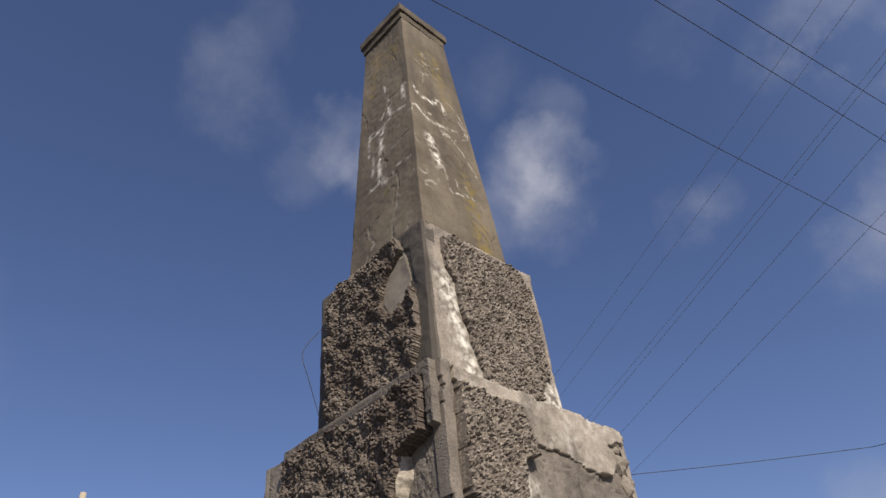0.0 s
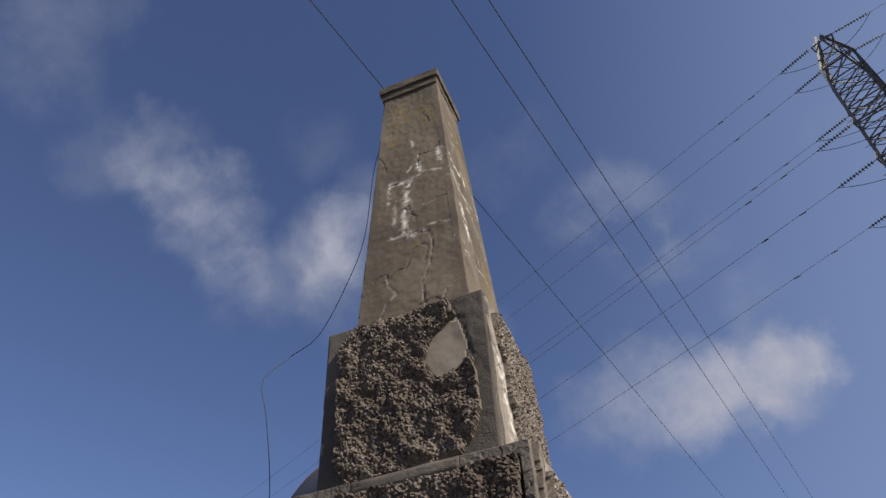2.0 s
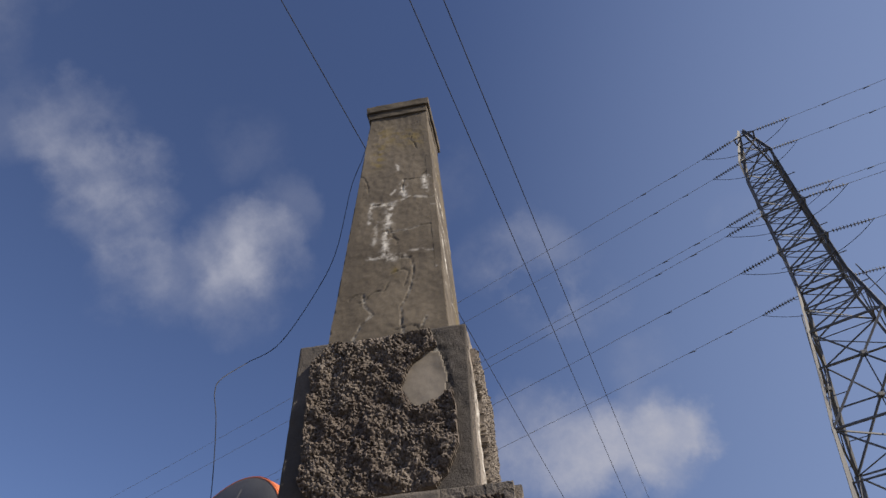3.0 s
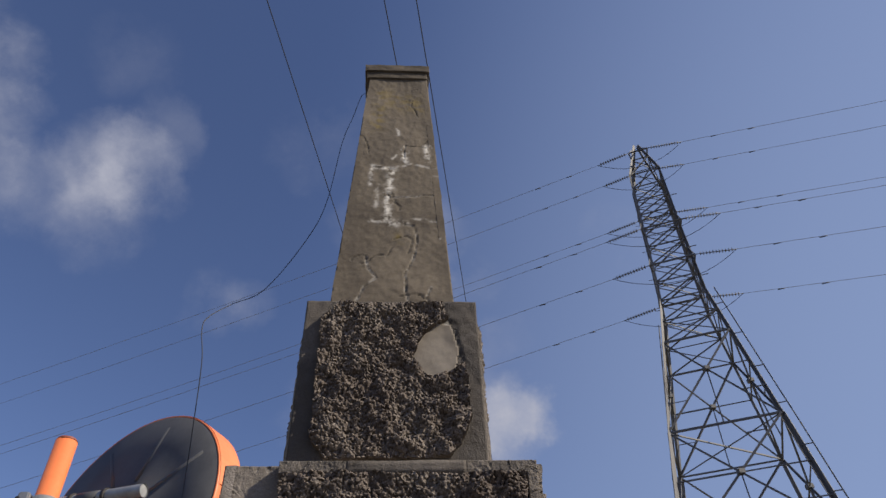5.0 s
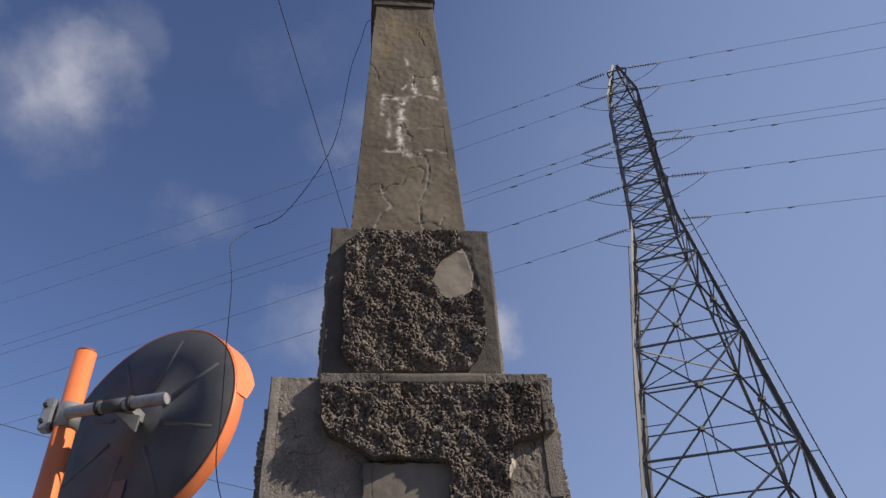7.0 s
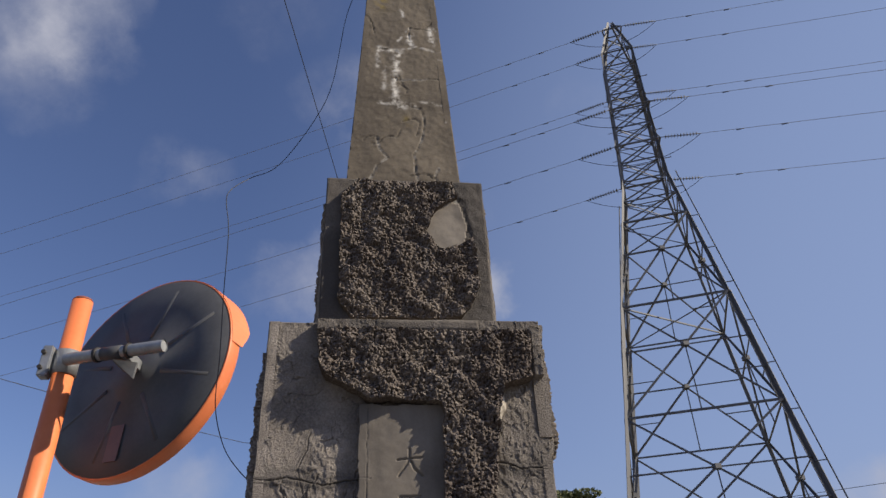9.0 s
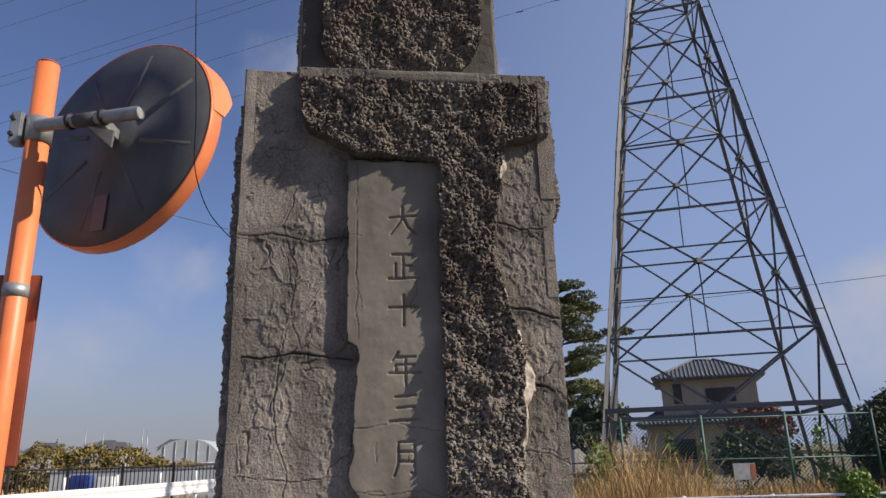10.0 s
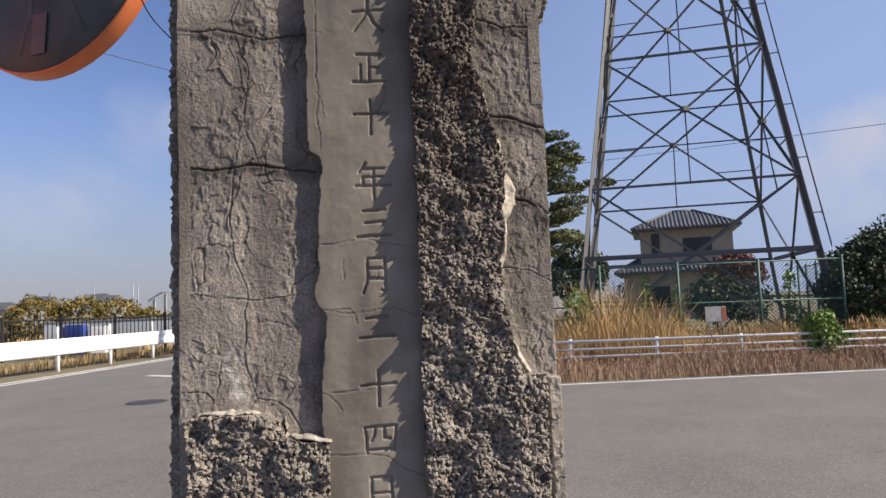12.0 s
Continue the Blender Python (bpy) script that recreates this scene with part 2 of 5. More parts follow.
DARK_LEAF = material("dark_leaves", (0.012, 0.03, 0.01), (0.035, 0.06, 0.02), 0.6, 2.0, 20.0, 0.0, extra=by_piece((0.014, 0.03, 0.012), (0.10, 0.115, 0.045)))
BRIGHT_LEAF = material("bright_leaves", (0.07, 0.14, 0.02), (0.14, 0.22, 0.04), 0.55, 3.0, 20.0, 0.0, extra=by_piece((0.07, 0.14, 0.02), (0.32, 0.42, 0.09)))
AUTUMN_LEAF = material("autumn_leaves", (0.12, 0.10, 0.02), (0.24, 0.17, 0.04), 0.7, 0.5, 20.0, 0.0, extra=by_piece((0.05, 0.075, 0.02), (0.36, 0.22, 0.05)))
STRAW = material("dry_grass", (0.30, 0.20, 0.08), (0.50, 0.36, 0.17), 0.85, 0.5, 20.0, 0.0, extra=by_piece((0.18, 0.105, 0.035), (0.72, 0.49, 0.22)))
RED_WEED = material("brown_weeds", (0.24, 0.12, 0.085), (0.38, 0.245, 0.165), 0.85, 1.4, 20.0, 0.0, extra=by_piece((0.15, 0.075, 0.05), (0.55, 0.42, 0.28)))
RED_LEAF = material("red_leaves", (0.10, 0.035, 0.03), (0.20, 0.07, 0.05), 0.7, 1.4, 20.0, 0.0, extra=by_piece((0.06, 0.03, 0.02), (0.28, 0.11, 0.08)))
FAR_GREEN = material("far_trees", (0.03, 0.045, 0.035), (0.06, 0.075, 0.055), 0.9, 0.1, 2.0, 0.0)
FAR_WALL = material("far_house_wall", (0.35, 0.34, 0.33), (0.62, 0.61, 0.60), 0.9, 0.1, 2.0, 0.0)
FILM = material("greenhouse_film", (0.36, 0.39, 0.42), (0.48, 0.51, 0.54), 0.45, 0.5, 6.0, 0.1)
BLUE = material("blue_plastic", (0.03, 0.07, 0.30), (0.05, 0.10, 0.40), 0.5, 2.0, 20.0, 0.0)
IRON = material("manhole_iron", (0.03, 0.028, 0.026), (0.06, 0.055, 0.05), 0.6, 6.0, 60.0, 0.4)


# ---- mesh helpers ----
def mesh_of(name, verts, faces, mat, smooth=False):
    me = bpy.data.meshes.new(name)
    me.from_pydata([tuple(v) for v in verts], [], [tuple(f) for f in faces])
    me.materials.append(mat)
    if smooth:
        me.polygons.foreach_set("use_smooth", [True] * len(me.polygons))
    me.update()
    return me


def part(name, bm, mat, parent, label=""):
    """Links a bmesh (or a finished mesh) as one object under a thing or a part."""
    if isinstance(bm, bmesh.types.BMesh):
        me = bpy.data.meshes.new(name)
        bm.to_mesh(me)
        bm.free()
        me.materials.append(mat)
    else:
        me = bm
    ob = new(name, me)
    ob.parent = parent
    return tagged(ob, label)


def thing(name, label, category, at=(0, 0, 0), group="", kind="", data=None):
    ob = new(name, data)
    ob.location = at
    return tagged(ob, label, category, group, kind)


def box(x0, x1, y0, y1, z0, z1, bevel=0.0, bm=None):
    bm = bm or bmesh.new()
    made = bmesh.ops.create_cube(bm, size=1.0, matrix=Matrix.LocRotScale(((x0 + x1) / 2, (y0 + y1) / 2, (z0 + z1) / 2), None, (x1 - x0, y1 - y0, z1 - z0)))
    if bevel:
        bmesh.ops.bevel(bm, geom=list({e for v in made["verts"] for e in v.link_edges}), offset=bevel, segments=2, affect="EDGES")
    return bm


def tube(p, q, r, seg=12, r2=None, bm=None, caps=True):
    bm = bm or bmesh.new()
    p, q = Vector(p), Vector(q)
    turn = (q - p).to_track_quat("Z", "Y").to_matrix().to_4x4()
    bmesh.ops.create_cone(bm, cap_ends=caps, segments=seg, radius1=r, radius2=r if r2 is None else r2, depth=(q - p).length, matrix=Matrix.Translation((p + q) / 2) @ turn)
    for f in bm.faces:
        f.smooth = len(f.verts) == 4
    return bm


def cable(name, points, radius, mat, label, category="cable", group=""):
    cu = bpy.data.curves.new(name, "CURVE")
    cu.dimensions, cu.bevel_depth, cu.bevel_resolution = "3D", radius, 2
    sp = cu.splines.new("POLY")
    sp.points.add(len(points) - 1)
    for s, p in zip(sp.points, points):
        s.co = (*p, 1)
    cu.materials.append(mat)
    return thing(name, label, category, group=group, data=cu)


def smooth_line(points, n=10):
    """Points along a Catmull-Rom curve."""
    pts = [Vector(p) for p in points]
    pts = [2 * pts[0] - pts[1]] + pts + [2 * pts[-1] - pts[-2]]
    res = []
    for a, b, c, d in zip(pts, pts[1:], pts[2:], pts[3:]):
        for k in range(n):
            t = k / n
            res.append(0.5 * (2 * b + (c - a) * t + (2 * a - 5 * b + 4 * c - d) * t * t + (3 * b - a - 3 * c + d) * t ** 3))
    return res + [pts[-2]]


def vnoise(u, v, size, seed):
    """Smooth value noise over a plane; size: metres of one lump."""
    table = np.random.RandomState(seed).rand(64, 64)
    a, b = u / size + 17.3, v / size + 9.1
    i, j = np.floor(a).astype(int), np.floor(b).astype(int)
    f, g = a - i, b - j
    f, g = f * f * (3 - 2 * f), g * g * (3 - 2 * g)
    pick = lambda x, y: table[x % 64, y % 64]
    return (pick(i, j) * (1 - f) + pick(i + 1, j) * f) * (1 - g) + (pick(i, j + 1) * (1 - f) + pick(i + 1, j + 1) * f) * g


def fractal(u, v, size, seed, octaves=4):
    return sum(vnoise(u, v, size / 2 ** k, seed + k) / 2 ** (k + 1) for k in range(octaves))


def within(u, v, polygon):
    inside = np.zeros(u.shape, bool)
    for (x1, y1), (x2, y2) in zip(polygon, polygon[1:] + polygon[:1]):
        if y1 != y2:
            inside ^= ((y1 > v) != (y2 > v)) & (u < (x2 - x1) * (v - y1) / (y2 - y1) + x1)
    return inside


def near(u, v, line):
    """Distance to a polyline."""
    best = np.full(u.shape, 9.0)
    for (x1, y1), (x2, y2) in zip(line, line[1:]):
        k = np.clip(((u - x1) * (x2 - x1) + (v - y1) * (y2 - y1)) / max((x2 - x1) ** 2 + (y2 - y1) ** 2, 1e-9), 0, 1)
        best = np.minimum(best, np.hypot(u - x1 - k * (x2 - x1), v - y1 - k * (y2 - y1)))
    return best


def relief(name, span, step, height, place, mat, parent, label="", polygon=None, ragged=0.0, back=-0.03, seed=1, smooth=True, edge=None):
    """A patch of wall surface as a height field, with skirts at its edges. height(u, v) gives metres and a dict of attributes;
    place(u, v, h) gives x, y, z."""
    u0, u1, v0, v1 = span
    nu, nv = max(2, round((u1 - u0) / step) + 1), max(2, round((v1 - v0) / step) + 1)
    u, v = np.meshgrid(np.linspace(u0, u1, nu), np.linspace(v0, v1, nv), indexing="ij")
    h, marks = height(u, v)
    cu, cv = (u[:-1, :-1] + u[1:, 1:]) / 2, (v[:-1, :-1] + v[1:, 1:]) / 2
    if polygon:
        keep = within(cu + ragged * (fractal(cu, cv, 0.05, seed) - 0.5) * 2, cv + ragged * (fractal(cu, cv, 0.05, seed + 9) - 0.5) * 2, polygon)
    else:
        keep = np.ones(cu.shape, bool)
    n = nu * nv
    idx = np.arange(n).reshape(nu, nv)
    top = np.stack(place(u, v, h), -1).reshape(-1, 3)
    low = np.stack(place(u, v, np.full_like(h, back)), -1).reshape(-1, 3)
    quads = np.stack([idx[:-1, :-1], idx[1:, :-1], idx[1:, 1:], idx[:-1, 1:]], -1)[keep]
    pad = np.zeros((nu + 1, nv + 1), bool)
    pad[1:-1, 1:-1] = keep
    sides = []
    mid = pad[1:-1, 1:-1]
    for other, a, b in ((pad[:-2, 1:-1], idx[:-1, 1:], idx[:-1, :-1]), (pad[2:, 1:-1], idx[1:, :-1], idx[1:, 1:]),
                        (pad[1:-1, :-2], idx[:-1, :-1], idx[1:, :-1]), (pad[1:-1, 2:], idx[1:, 1:], idx[:-1, 1:])):
        e = mid & ~other
        sides.append(np.stack([b[e], a[e], a[e] + n, b[e] + n], -1))
    faces = np.concatenate([quads] + sides)
    used, faces = np.unique(faces, return_inverse=True)
    verts = np.concatenate([top, low])[used]
    faces = faces.reshape(-1, 4)
    me = bpy.data.meshes.new(name)
    me.from_pydata(verts.tolist(), [], faces.tolist())
    me.materials.append(mat)
    if edge:
        me.materials.append(edge)
        me.polygons.foreach_set("material_index", (np.arange(len(faces)) >= len(quads)).astype(np.int32))
    flags = np.zeros(len(faces), bool)
    flags[:len(quads)] = smooth
    me.polygons.foreach_set("use_smooth", flags)
    for key, values in marks.items():
        both = np.concatenate([values.reshape(-1), values.reshape(-1)])[used]
        me.attributes.new(key, "FLOAT", "POINT").data.foreach_set("value", both.astype(np.float32))
    me.update()
    ob = new(name, me)
    ob.parent = parent
    return tagged(ob, label)


def chips(span, step, seed, size=(0.003, 0.0068), deep=0.018):
    """Heights of crushed stone chips packed over a patch."""
    rs = np.random.RandomState(seed)
    u0, u1, v0, v1 = span
    nu, nv = max(2, round((u1 - u0) / step) + 1), max(2, round((v1 - v0) / step) + 1)
    uu, vv = np.linspace(u0, u1, nu), np.linspace(v0, v1, nv)
    field = np.zeros((nu, nv))
    count = int((u1 - u0) * (v1 - v0) / (size[0] + size[1]) ** 2 * 4 * 0.95)
    cu, cv = rs.uniform(u0, u1, count), rs.uniform(v0, v1, count)
    rr, hh, aa = rs.uniform(*size, count), rs.uniform(0.35, 1.0, count) * deep, rs.uniform(0, 3.14, count)
    tilt = rs.uniform(-0.5, 0.5, (count, 2))
    for k in range(count):
        r = rr[k] * 1.5
        i0, i1 = np.searchsorted(uu, (cu[k] - r, cu[k] + r))
        j0, j1 = np.searchsorted(vv, (cv[k] - r, cv[k] + r))
        if i1 <= i0 or j1 <= j0:
            continue
        du, dv = uu[i0:i1, None] - cu[k], vv[None, j0:j1] - cv[k]
        ca, sa = math.cos(aa[k]), math.sin(aa[k])
        a, b = np.abs(du * ca + dv * sa) / rr[k], np.abs(dv * ca - du * sa) / rr[k]
        bumpy = hh[k] * np.minimum(1.0, 2.2 * (1.25 - np.maximum(a, b * 1.25) - 0.25 * np.minimum(a, b))) + tilt[k, 0] * du + tilt[k, 1] * dv
        field[i0:i1, j0:j1] = np.maximum(field[i0:i1, j0:j1], np.where(a + b < 2.2, bumpy, 0))
    return field


# ---- the monument ----
YC = 0.465
monument = thing("stone_monument", "weathered grey concrete obelisk with broken pebble-dash panels and carved date", "monument", (-0.006, YC, 0))


def side(turn, half):
    """Places a height field on one of the four faces of a tapering square tier: 0 front, 1 right, 2 back, 3 left."""
    def place(u, v, h):
        out_by, dx = half(v) + h, 0.0 if half is half_1 else OFF
        return ((u + dx, -out_by, v), (out_by + dx, u, v), (-u + dx, out_by, v), (-out_by + dx, -u, v))[turn]
    return place


OFF = 0.015
half_1 = lambda v: 0.455 + (2.83 - v) * 0.004
half_2 = lambda v: 0.317 - (v - 2.83) * 0.022
half_3 = lambda v: 0.2475 - (v - 3.555) * 0.049


def wander(rs, u, v, heading, length, step=0.02):
    """A crack that wanders over a face."""
    line = [(u, v)]
    while length > 0:
        heading += rs.normal(0, 0.45)
        u, v, length = u + step * math.cos(heading), v + step * math.sin(heading), length - step
        line.append((u, v))
    return line


def plates(u, v, size, seed):
    """Crazed plates: distance to the joint between two plates, and a height of its own for each plate."""
    rs = np.random.RandomState(seed)
    u0, u1, v0, v1 = -0.5, 0.5, math.floor(v.min()), math.ceil(v.max())
    n = int((u1 - u0) * (v1 - v0) / size ** 2)
    pu, pv, ph = rs.uniform(u0, u1, n), rs.uniform(v0, v1, n), rs.uniform(-1, 1, n)
    wu, wv = u + (fractal(u, v, 0.05, seed + 1) - 0.5) * 0.05, v + (fractal(u, v, 0.05, seed + 2) - 0.5) * 0.05
    d1, d2, own = np.full(u.shape, 9.0), np.full(u.shape, 9.0), np.zeros(u.shape)
    for a, b, h in zip(pu, pv, ph):
        d = np.hypot((wu - a) * 1.25, wv - b)
        closer = d < d1
        d2 = np.where(closer, d1, np.minimum(d2, d))
        own = np.where(closer, h, own)
        d1 = np.minimum(d1, d)
    return d2 - d1, own


def dark_tone_of(u, v, strong, seed, low=1.45, rise=0.85):
    """Dark patchy tone that grows with height above low; strong sets how dark a face gets."""
    return np.clip(strong * np.clip((v - low) / rise, 0, 1) * (0.35 + 1.3 * fractal(u * 1.5, v, 0.35, seed + 5, 4)), 0, 0.9)


def concrete_skin(seed, cracks, wear=0.006, fine=0.0035, bloom=(), lichen=(), width=0.0035, depth=0.006, lips=0.0, margin=None, crazed=0.0, grime=0.0, open_cracks=()):
    """Height and marks of a cracked concrete face. bloom, lichen: lines with a reach in metres and a strength."""
    def height(u, v):
        wu, wv = u + (fractal(u, v, 0.06, seed + 50) - 0.5) * 0.02, v + (fractal(u, v, 0.06, seed + 60) - 0.5) * 0.02
        h = (fractal(u, v, 0.22, seed, 3) - 0.45) * wear * 2 + (fractal(u, v, 0.03, seed + 20, 4) - 0.45) * fine * 2
        split = np.zeros_like(u)
        if crazed:
            gap, own = plates(u, v, crazed, seed + 70)
            some = np.clip((vnoise(u, v, 0.07, seed + 80) - 0.42) * 5, 0, 1)
            split = np.clip(1 - gap / 0.0022, 0, 1) * some * 0.9
            h = h + own * 0.0012 + 0.0020 * np.exp(-((gap - 0.004) / 0.003) ** 2) * some * (own > 0)
            flake = fractal(u * 1.5, v, 0.018, seed + 90, 3)
            peel = np.clip((vnoise(u, v, 0.08, seed + 95) - 0.35) * 3, 0, 1)
            h = h + 0.0024 * np.clip((flake - 0.44) * 14, 0, 1) * peel + (fractal(u, v * 0.6, 0.010, seed + 99, 2) - 0.4) * 0.0026 - 0.002 * np.clip((fractal(u * 1.4, v, 0.03, seed + 97, 3) - 0.62) * 9, 0, 1)
        for line in cracks:
            d = near(wu, wv, line)
            split = np.maximum(split, np.clip(1 - d / width, 0, 1))
            if lips:
                h = h + lips * np.exp(-((d - 2.5 * width) / (2 * width)) ** 2) * (vnoise(u, v, 0.05, seed + 33) - 0.25)
        h = h - depth * split
        damp = np.zeros_like(u)
        for line in open_cracks:
            d = near(wu, wv, line)
            gape = 0.0002 + 0.0036 * vnoise(u, v, 0.045, seed + 34)
            wide_split = np.clip(1.3 - d / gape, 0, 1)
            h = h - 0.007 * wide_split + 0.003 * np.exp(-((d - 0.007) / 0.006) ** 2) * vnoise(u, v, 0.03, seed + 36)
            split = np.maximum(split, wide_split)
            damp = np.maximum(damp, 0.75 * np.exp(-(d / (0.012 + 0.05 * vnoise(u, v, 0.09, seed + 37))) ** 2))
        if margin:
            stands = margin[2](u, v) if len(margin) > 2 else 1.0
            h = h + margin[1] * np.clip((np.abs(u) - margin[0]) / 0.006, 0, 1) * stands
        marks = {"crack": split * 0.75}
        # patchy tone darker towards the top, and dark stains along the open cracks
        if grime:
            marks["grime"] = np.maximum(dark_tone_of(u, v, grime, seed, 1.65, 1.15), damp)
        for key, lines in (("bloom", bloom), ("lichen", lichen)):
            m = np.zeros_like(u)
            for line, reach, strong in lines:
                m = np.maximum(m, strong * np.exp(-(near(wu, wv, line) / reach) ** 2))
            marks[key] = np.clip(m, 0, 1)
        return h, marks
    return height


def rough_panel(name, turn, half, polygon, parent, seed, step=0.005, proud=0.045, label="", ragged=0.012, lumpy=1.0, edge=None, grime=0.3):
    us, vs = [p[0] for p in polygon], [p[1] for p in polygon]
    span = (min(us) - 0.01, max(us) + 0.01, min(vs) - 0.01, max(vs) + 0.01)
    stone = chips(span, step, seed)

    def height(u, v):
        lump = (fractal(u, v, 0.05, seed + 3, 3) - 0.45) * 0.052 + (fractal(u, v, 0.2, seed + 5, 2) - 0.4) * 0.012
        return proud - 0.012 + stone + np.clip(lump, -0.022, 0.012) * lumpy, {"grime": dark_tone_of(u, v, grime, seed)}
    return relief(name, span, step, height, side(turn, half), GRAVEL, parent, label, polygon, ragged, -0.01, seed, smooth=False, edge=edge)


def random_cracks(seed, count, u0, u1, v0, v1, longest=0.3):
    rs = np.random.RandomState(seed)
    return [wander(rs, rs.uniform(u0, u1), rs.uniform(v0, v1), rs.choice([0, 1.57, 1.2, 2.0]), rs.uniform(0.05, longest)) for _ in range(count)]


# lower block
lower = part("lower_block", box(-0.425, 0.425, -0.425, 0.425, 0.0, 2.80), CONCRETE, monument)
part("ledge", box(-0.452, 0.452, -0.452, 0.452, 2.796, 2.826, 0.006), CONCRETE, monument, "flat ledge of grey concrete")
cracks = [[(-0.46, 1.965), (-0.38, 1.955), (-0.3, 1.972), (-0.2, 1.962), (-0.13, 1.95)], [(-0.46, 2.30), (-0.36, 2.31), (-0.25, 2.29), (-0.15, 2.30)],
          [(-0.30, 2.45), (-0.33, 2.33), (-0.29, 2.2), (-0.30, 2.06), (-0.26, 1.96)], [(-0.33, 1.97), (-0.34, 1.8), (-0.3, 1.66), (-0.31, 1.5), (-0.28, 1.4)],
          [(-0.42, 1.66), (-0.3, 1.64), (-0.16, 1.65)], [(0.28, 2.36), (0.36, 2.33), (0.46, 2.34)], [(0.27, 2.10), (0.37, 2.09), (0.46, 2.06)],
          [(0.32, 1.88), (0.40, 1.87), (0.46, 1.83)], [(0.33, 1.70), (0.40, 1.69), (0.46, 1.66)]]
cracks += random_cracks(5, 12, -0.45, -0.14, 1.3, 2.75, 0.2) + random_cracks(6, 4, 0.28, 0.45, 1.4, 2.6, 0.14)
front_bloom = [([(0.33, 2.0), (0.33, 1.75), (0.32, 1.6), (0.36, 1.46)], 0.010, 0.8), ([(-0.34, 1.5), (-0.33, 1.42)], 0.02, 0.7)]
front_skin = concrete_skin(11, cracks, 0.0065, 0.0014, front_bloom, width=0.0014, depth=0.005, lips=0.0016, crazed=0.075, grime=0.6, open_cracks=cracks[:2] + cracks[5:8],
                           margin=(-1.0, 0.032, lambda u, v: np.where((u > 0.428) & ((v > 2.63) | (v < 1.425)) | (v > 2.792) & (u > -0.30), 1.0, 0.0)))
for name, u0, u1, step in (("front_left_face", -0.459, -0.105, 0.0023), ("front_middle_face", -0.105, 0.25, 0.012), ("front_right_face", 0.25, 0.459, 0.0023)):
    relief(name, (u0, u1, 1.0, 2.83), step, front_skin, side(0, half_1), CONCRETE, lower, "cracked bare concrete face")
relief("front_base", (-0.46, 0.46, 0.0, 1.0), 0.02, concrete_skin(12, [], 0.011, 0.004), side(0, half_1), CONCRETE, lower)
right_edge = [(-0.46, 0.0), (0.46, 0.0), (0.45, 2.5), (0.40, 2.55), (0.435, 2.62), (0.37, 2.66), (0.40, 2.72), (0.44, 2.75), (0.43, 2.83), (-0.46, 2.83)]
side_cracks = [[(-0.1, 2.62), (0.1, 2.61), (0.3, 2.6), (0.45, 2.58)], [(0.12, 2.6), (0.13, 2.3), (0.1, 2.1)]] + random_cracks(8, 16, -0.42, 0.42, 1.9, 2.7, 0.25)
relief("right_face", (-0.46, 0.46, 0.0, 2.83), 0.008, concrete_skin(21, side_cracks, 0.014, 0.006, [([(-0.12, 2.5), (-0.1, 2.3)], 0.05, 0.7), ([(0.0, 2.42), (0.12, 2.38)], 0.02, 0.6)], lips=0.004, grime=0.4, margin=(0.412, 0.016, lambda u, v: (u < 0) * (v > 2.38))),
       side(1, half_1), CONCRETE, lower, "stained bare concrete face with a crumbling corner", right_edge, 0.02)
for turn, name in ((2, "back_face"), (3, "left_face")):
    relief(name, (-0.46, 0.46, 0.0, 2.83), 0.02, concrete_skin(31 + turn, random_cracks(40 + turn, 8, -0.4, 0.4, 0.4, 2.6)), side(turn, half_1), CONCRETE, lower)
band = [(-0.41, 2.775), (-0.1, 2.76), (-0.06, 2.66), (0.1, 2.64), (0.3, 2.63), (0.36, 2.68), (0.34, 2.74), (0.4, 2.77), (0.44, 2.78), (0.44, 2.822), (-0.41, 2.822)]
relief("ledge_band", (-0.46, 0.46, 2.6, 2.829), 0.006, lambda u, v: (0.016 + (fractal(u, v, 0.08, 61) - 0.45) * 0.02, {"bloom": 0.7 * np.clip(fractal(u, v, 0.15, 62) * 2.4 - 0.9, 0, 1)}), side(1, half_1), CONCRETE, lower, "projecting ledge band, broken at its end", band, 0.02, -0.02, 63, edge=MORTAR)


def rubble(size, seed):
    bm = bmesh.new()
    bmesh.ops.create_icosphere(bm, subdivisions=3, radius=1.0)
    for v in bm.verts:
        v.co *= 1 + 0.35 * noise.noise(v.co * 1.6 + Vector((seed, 0, 0))) + 0.16 * noise.noise(v.co * 4.5 + Vector((0, seed, 0)))
        v.co = Vector((v.co.x * size[0], v.co.y * size[1], v.co.z * size[2]))
    return bm


for k, (x, y, z, sx, sy, sz) in enumerate(((0.42, 0.40, 2.78, 0.055, 0.085, 0.045), (0.42, 0.41, 2.70, 0.05, 0.06, 0.045), (0.425, 0.43, 2.62, 0.04, 0.045, 0.05), (0.42, 0.37, 2.73, 0.045, 0.05, 0.03))):
    part("broken_corner", rubble((sx, sy, sz), k * 3.7), CONCRETE, lower, "broken lump of concrete at the corner").location = (x, y, z)

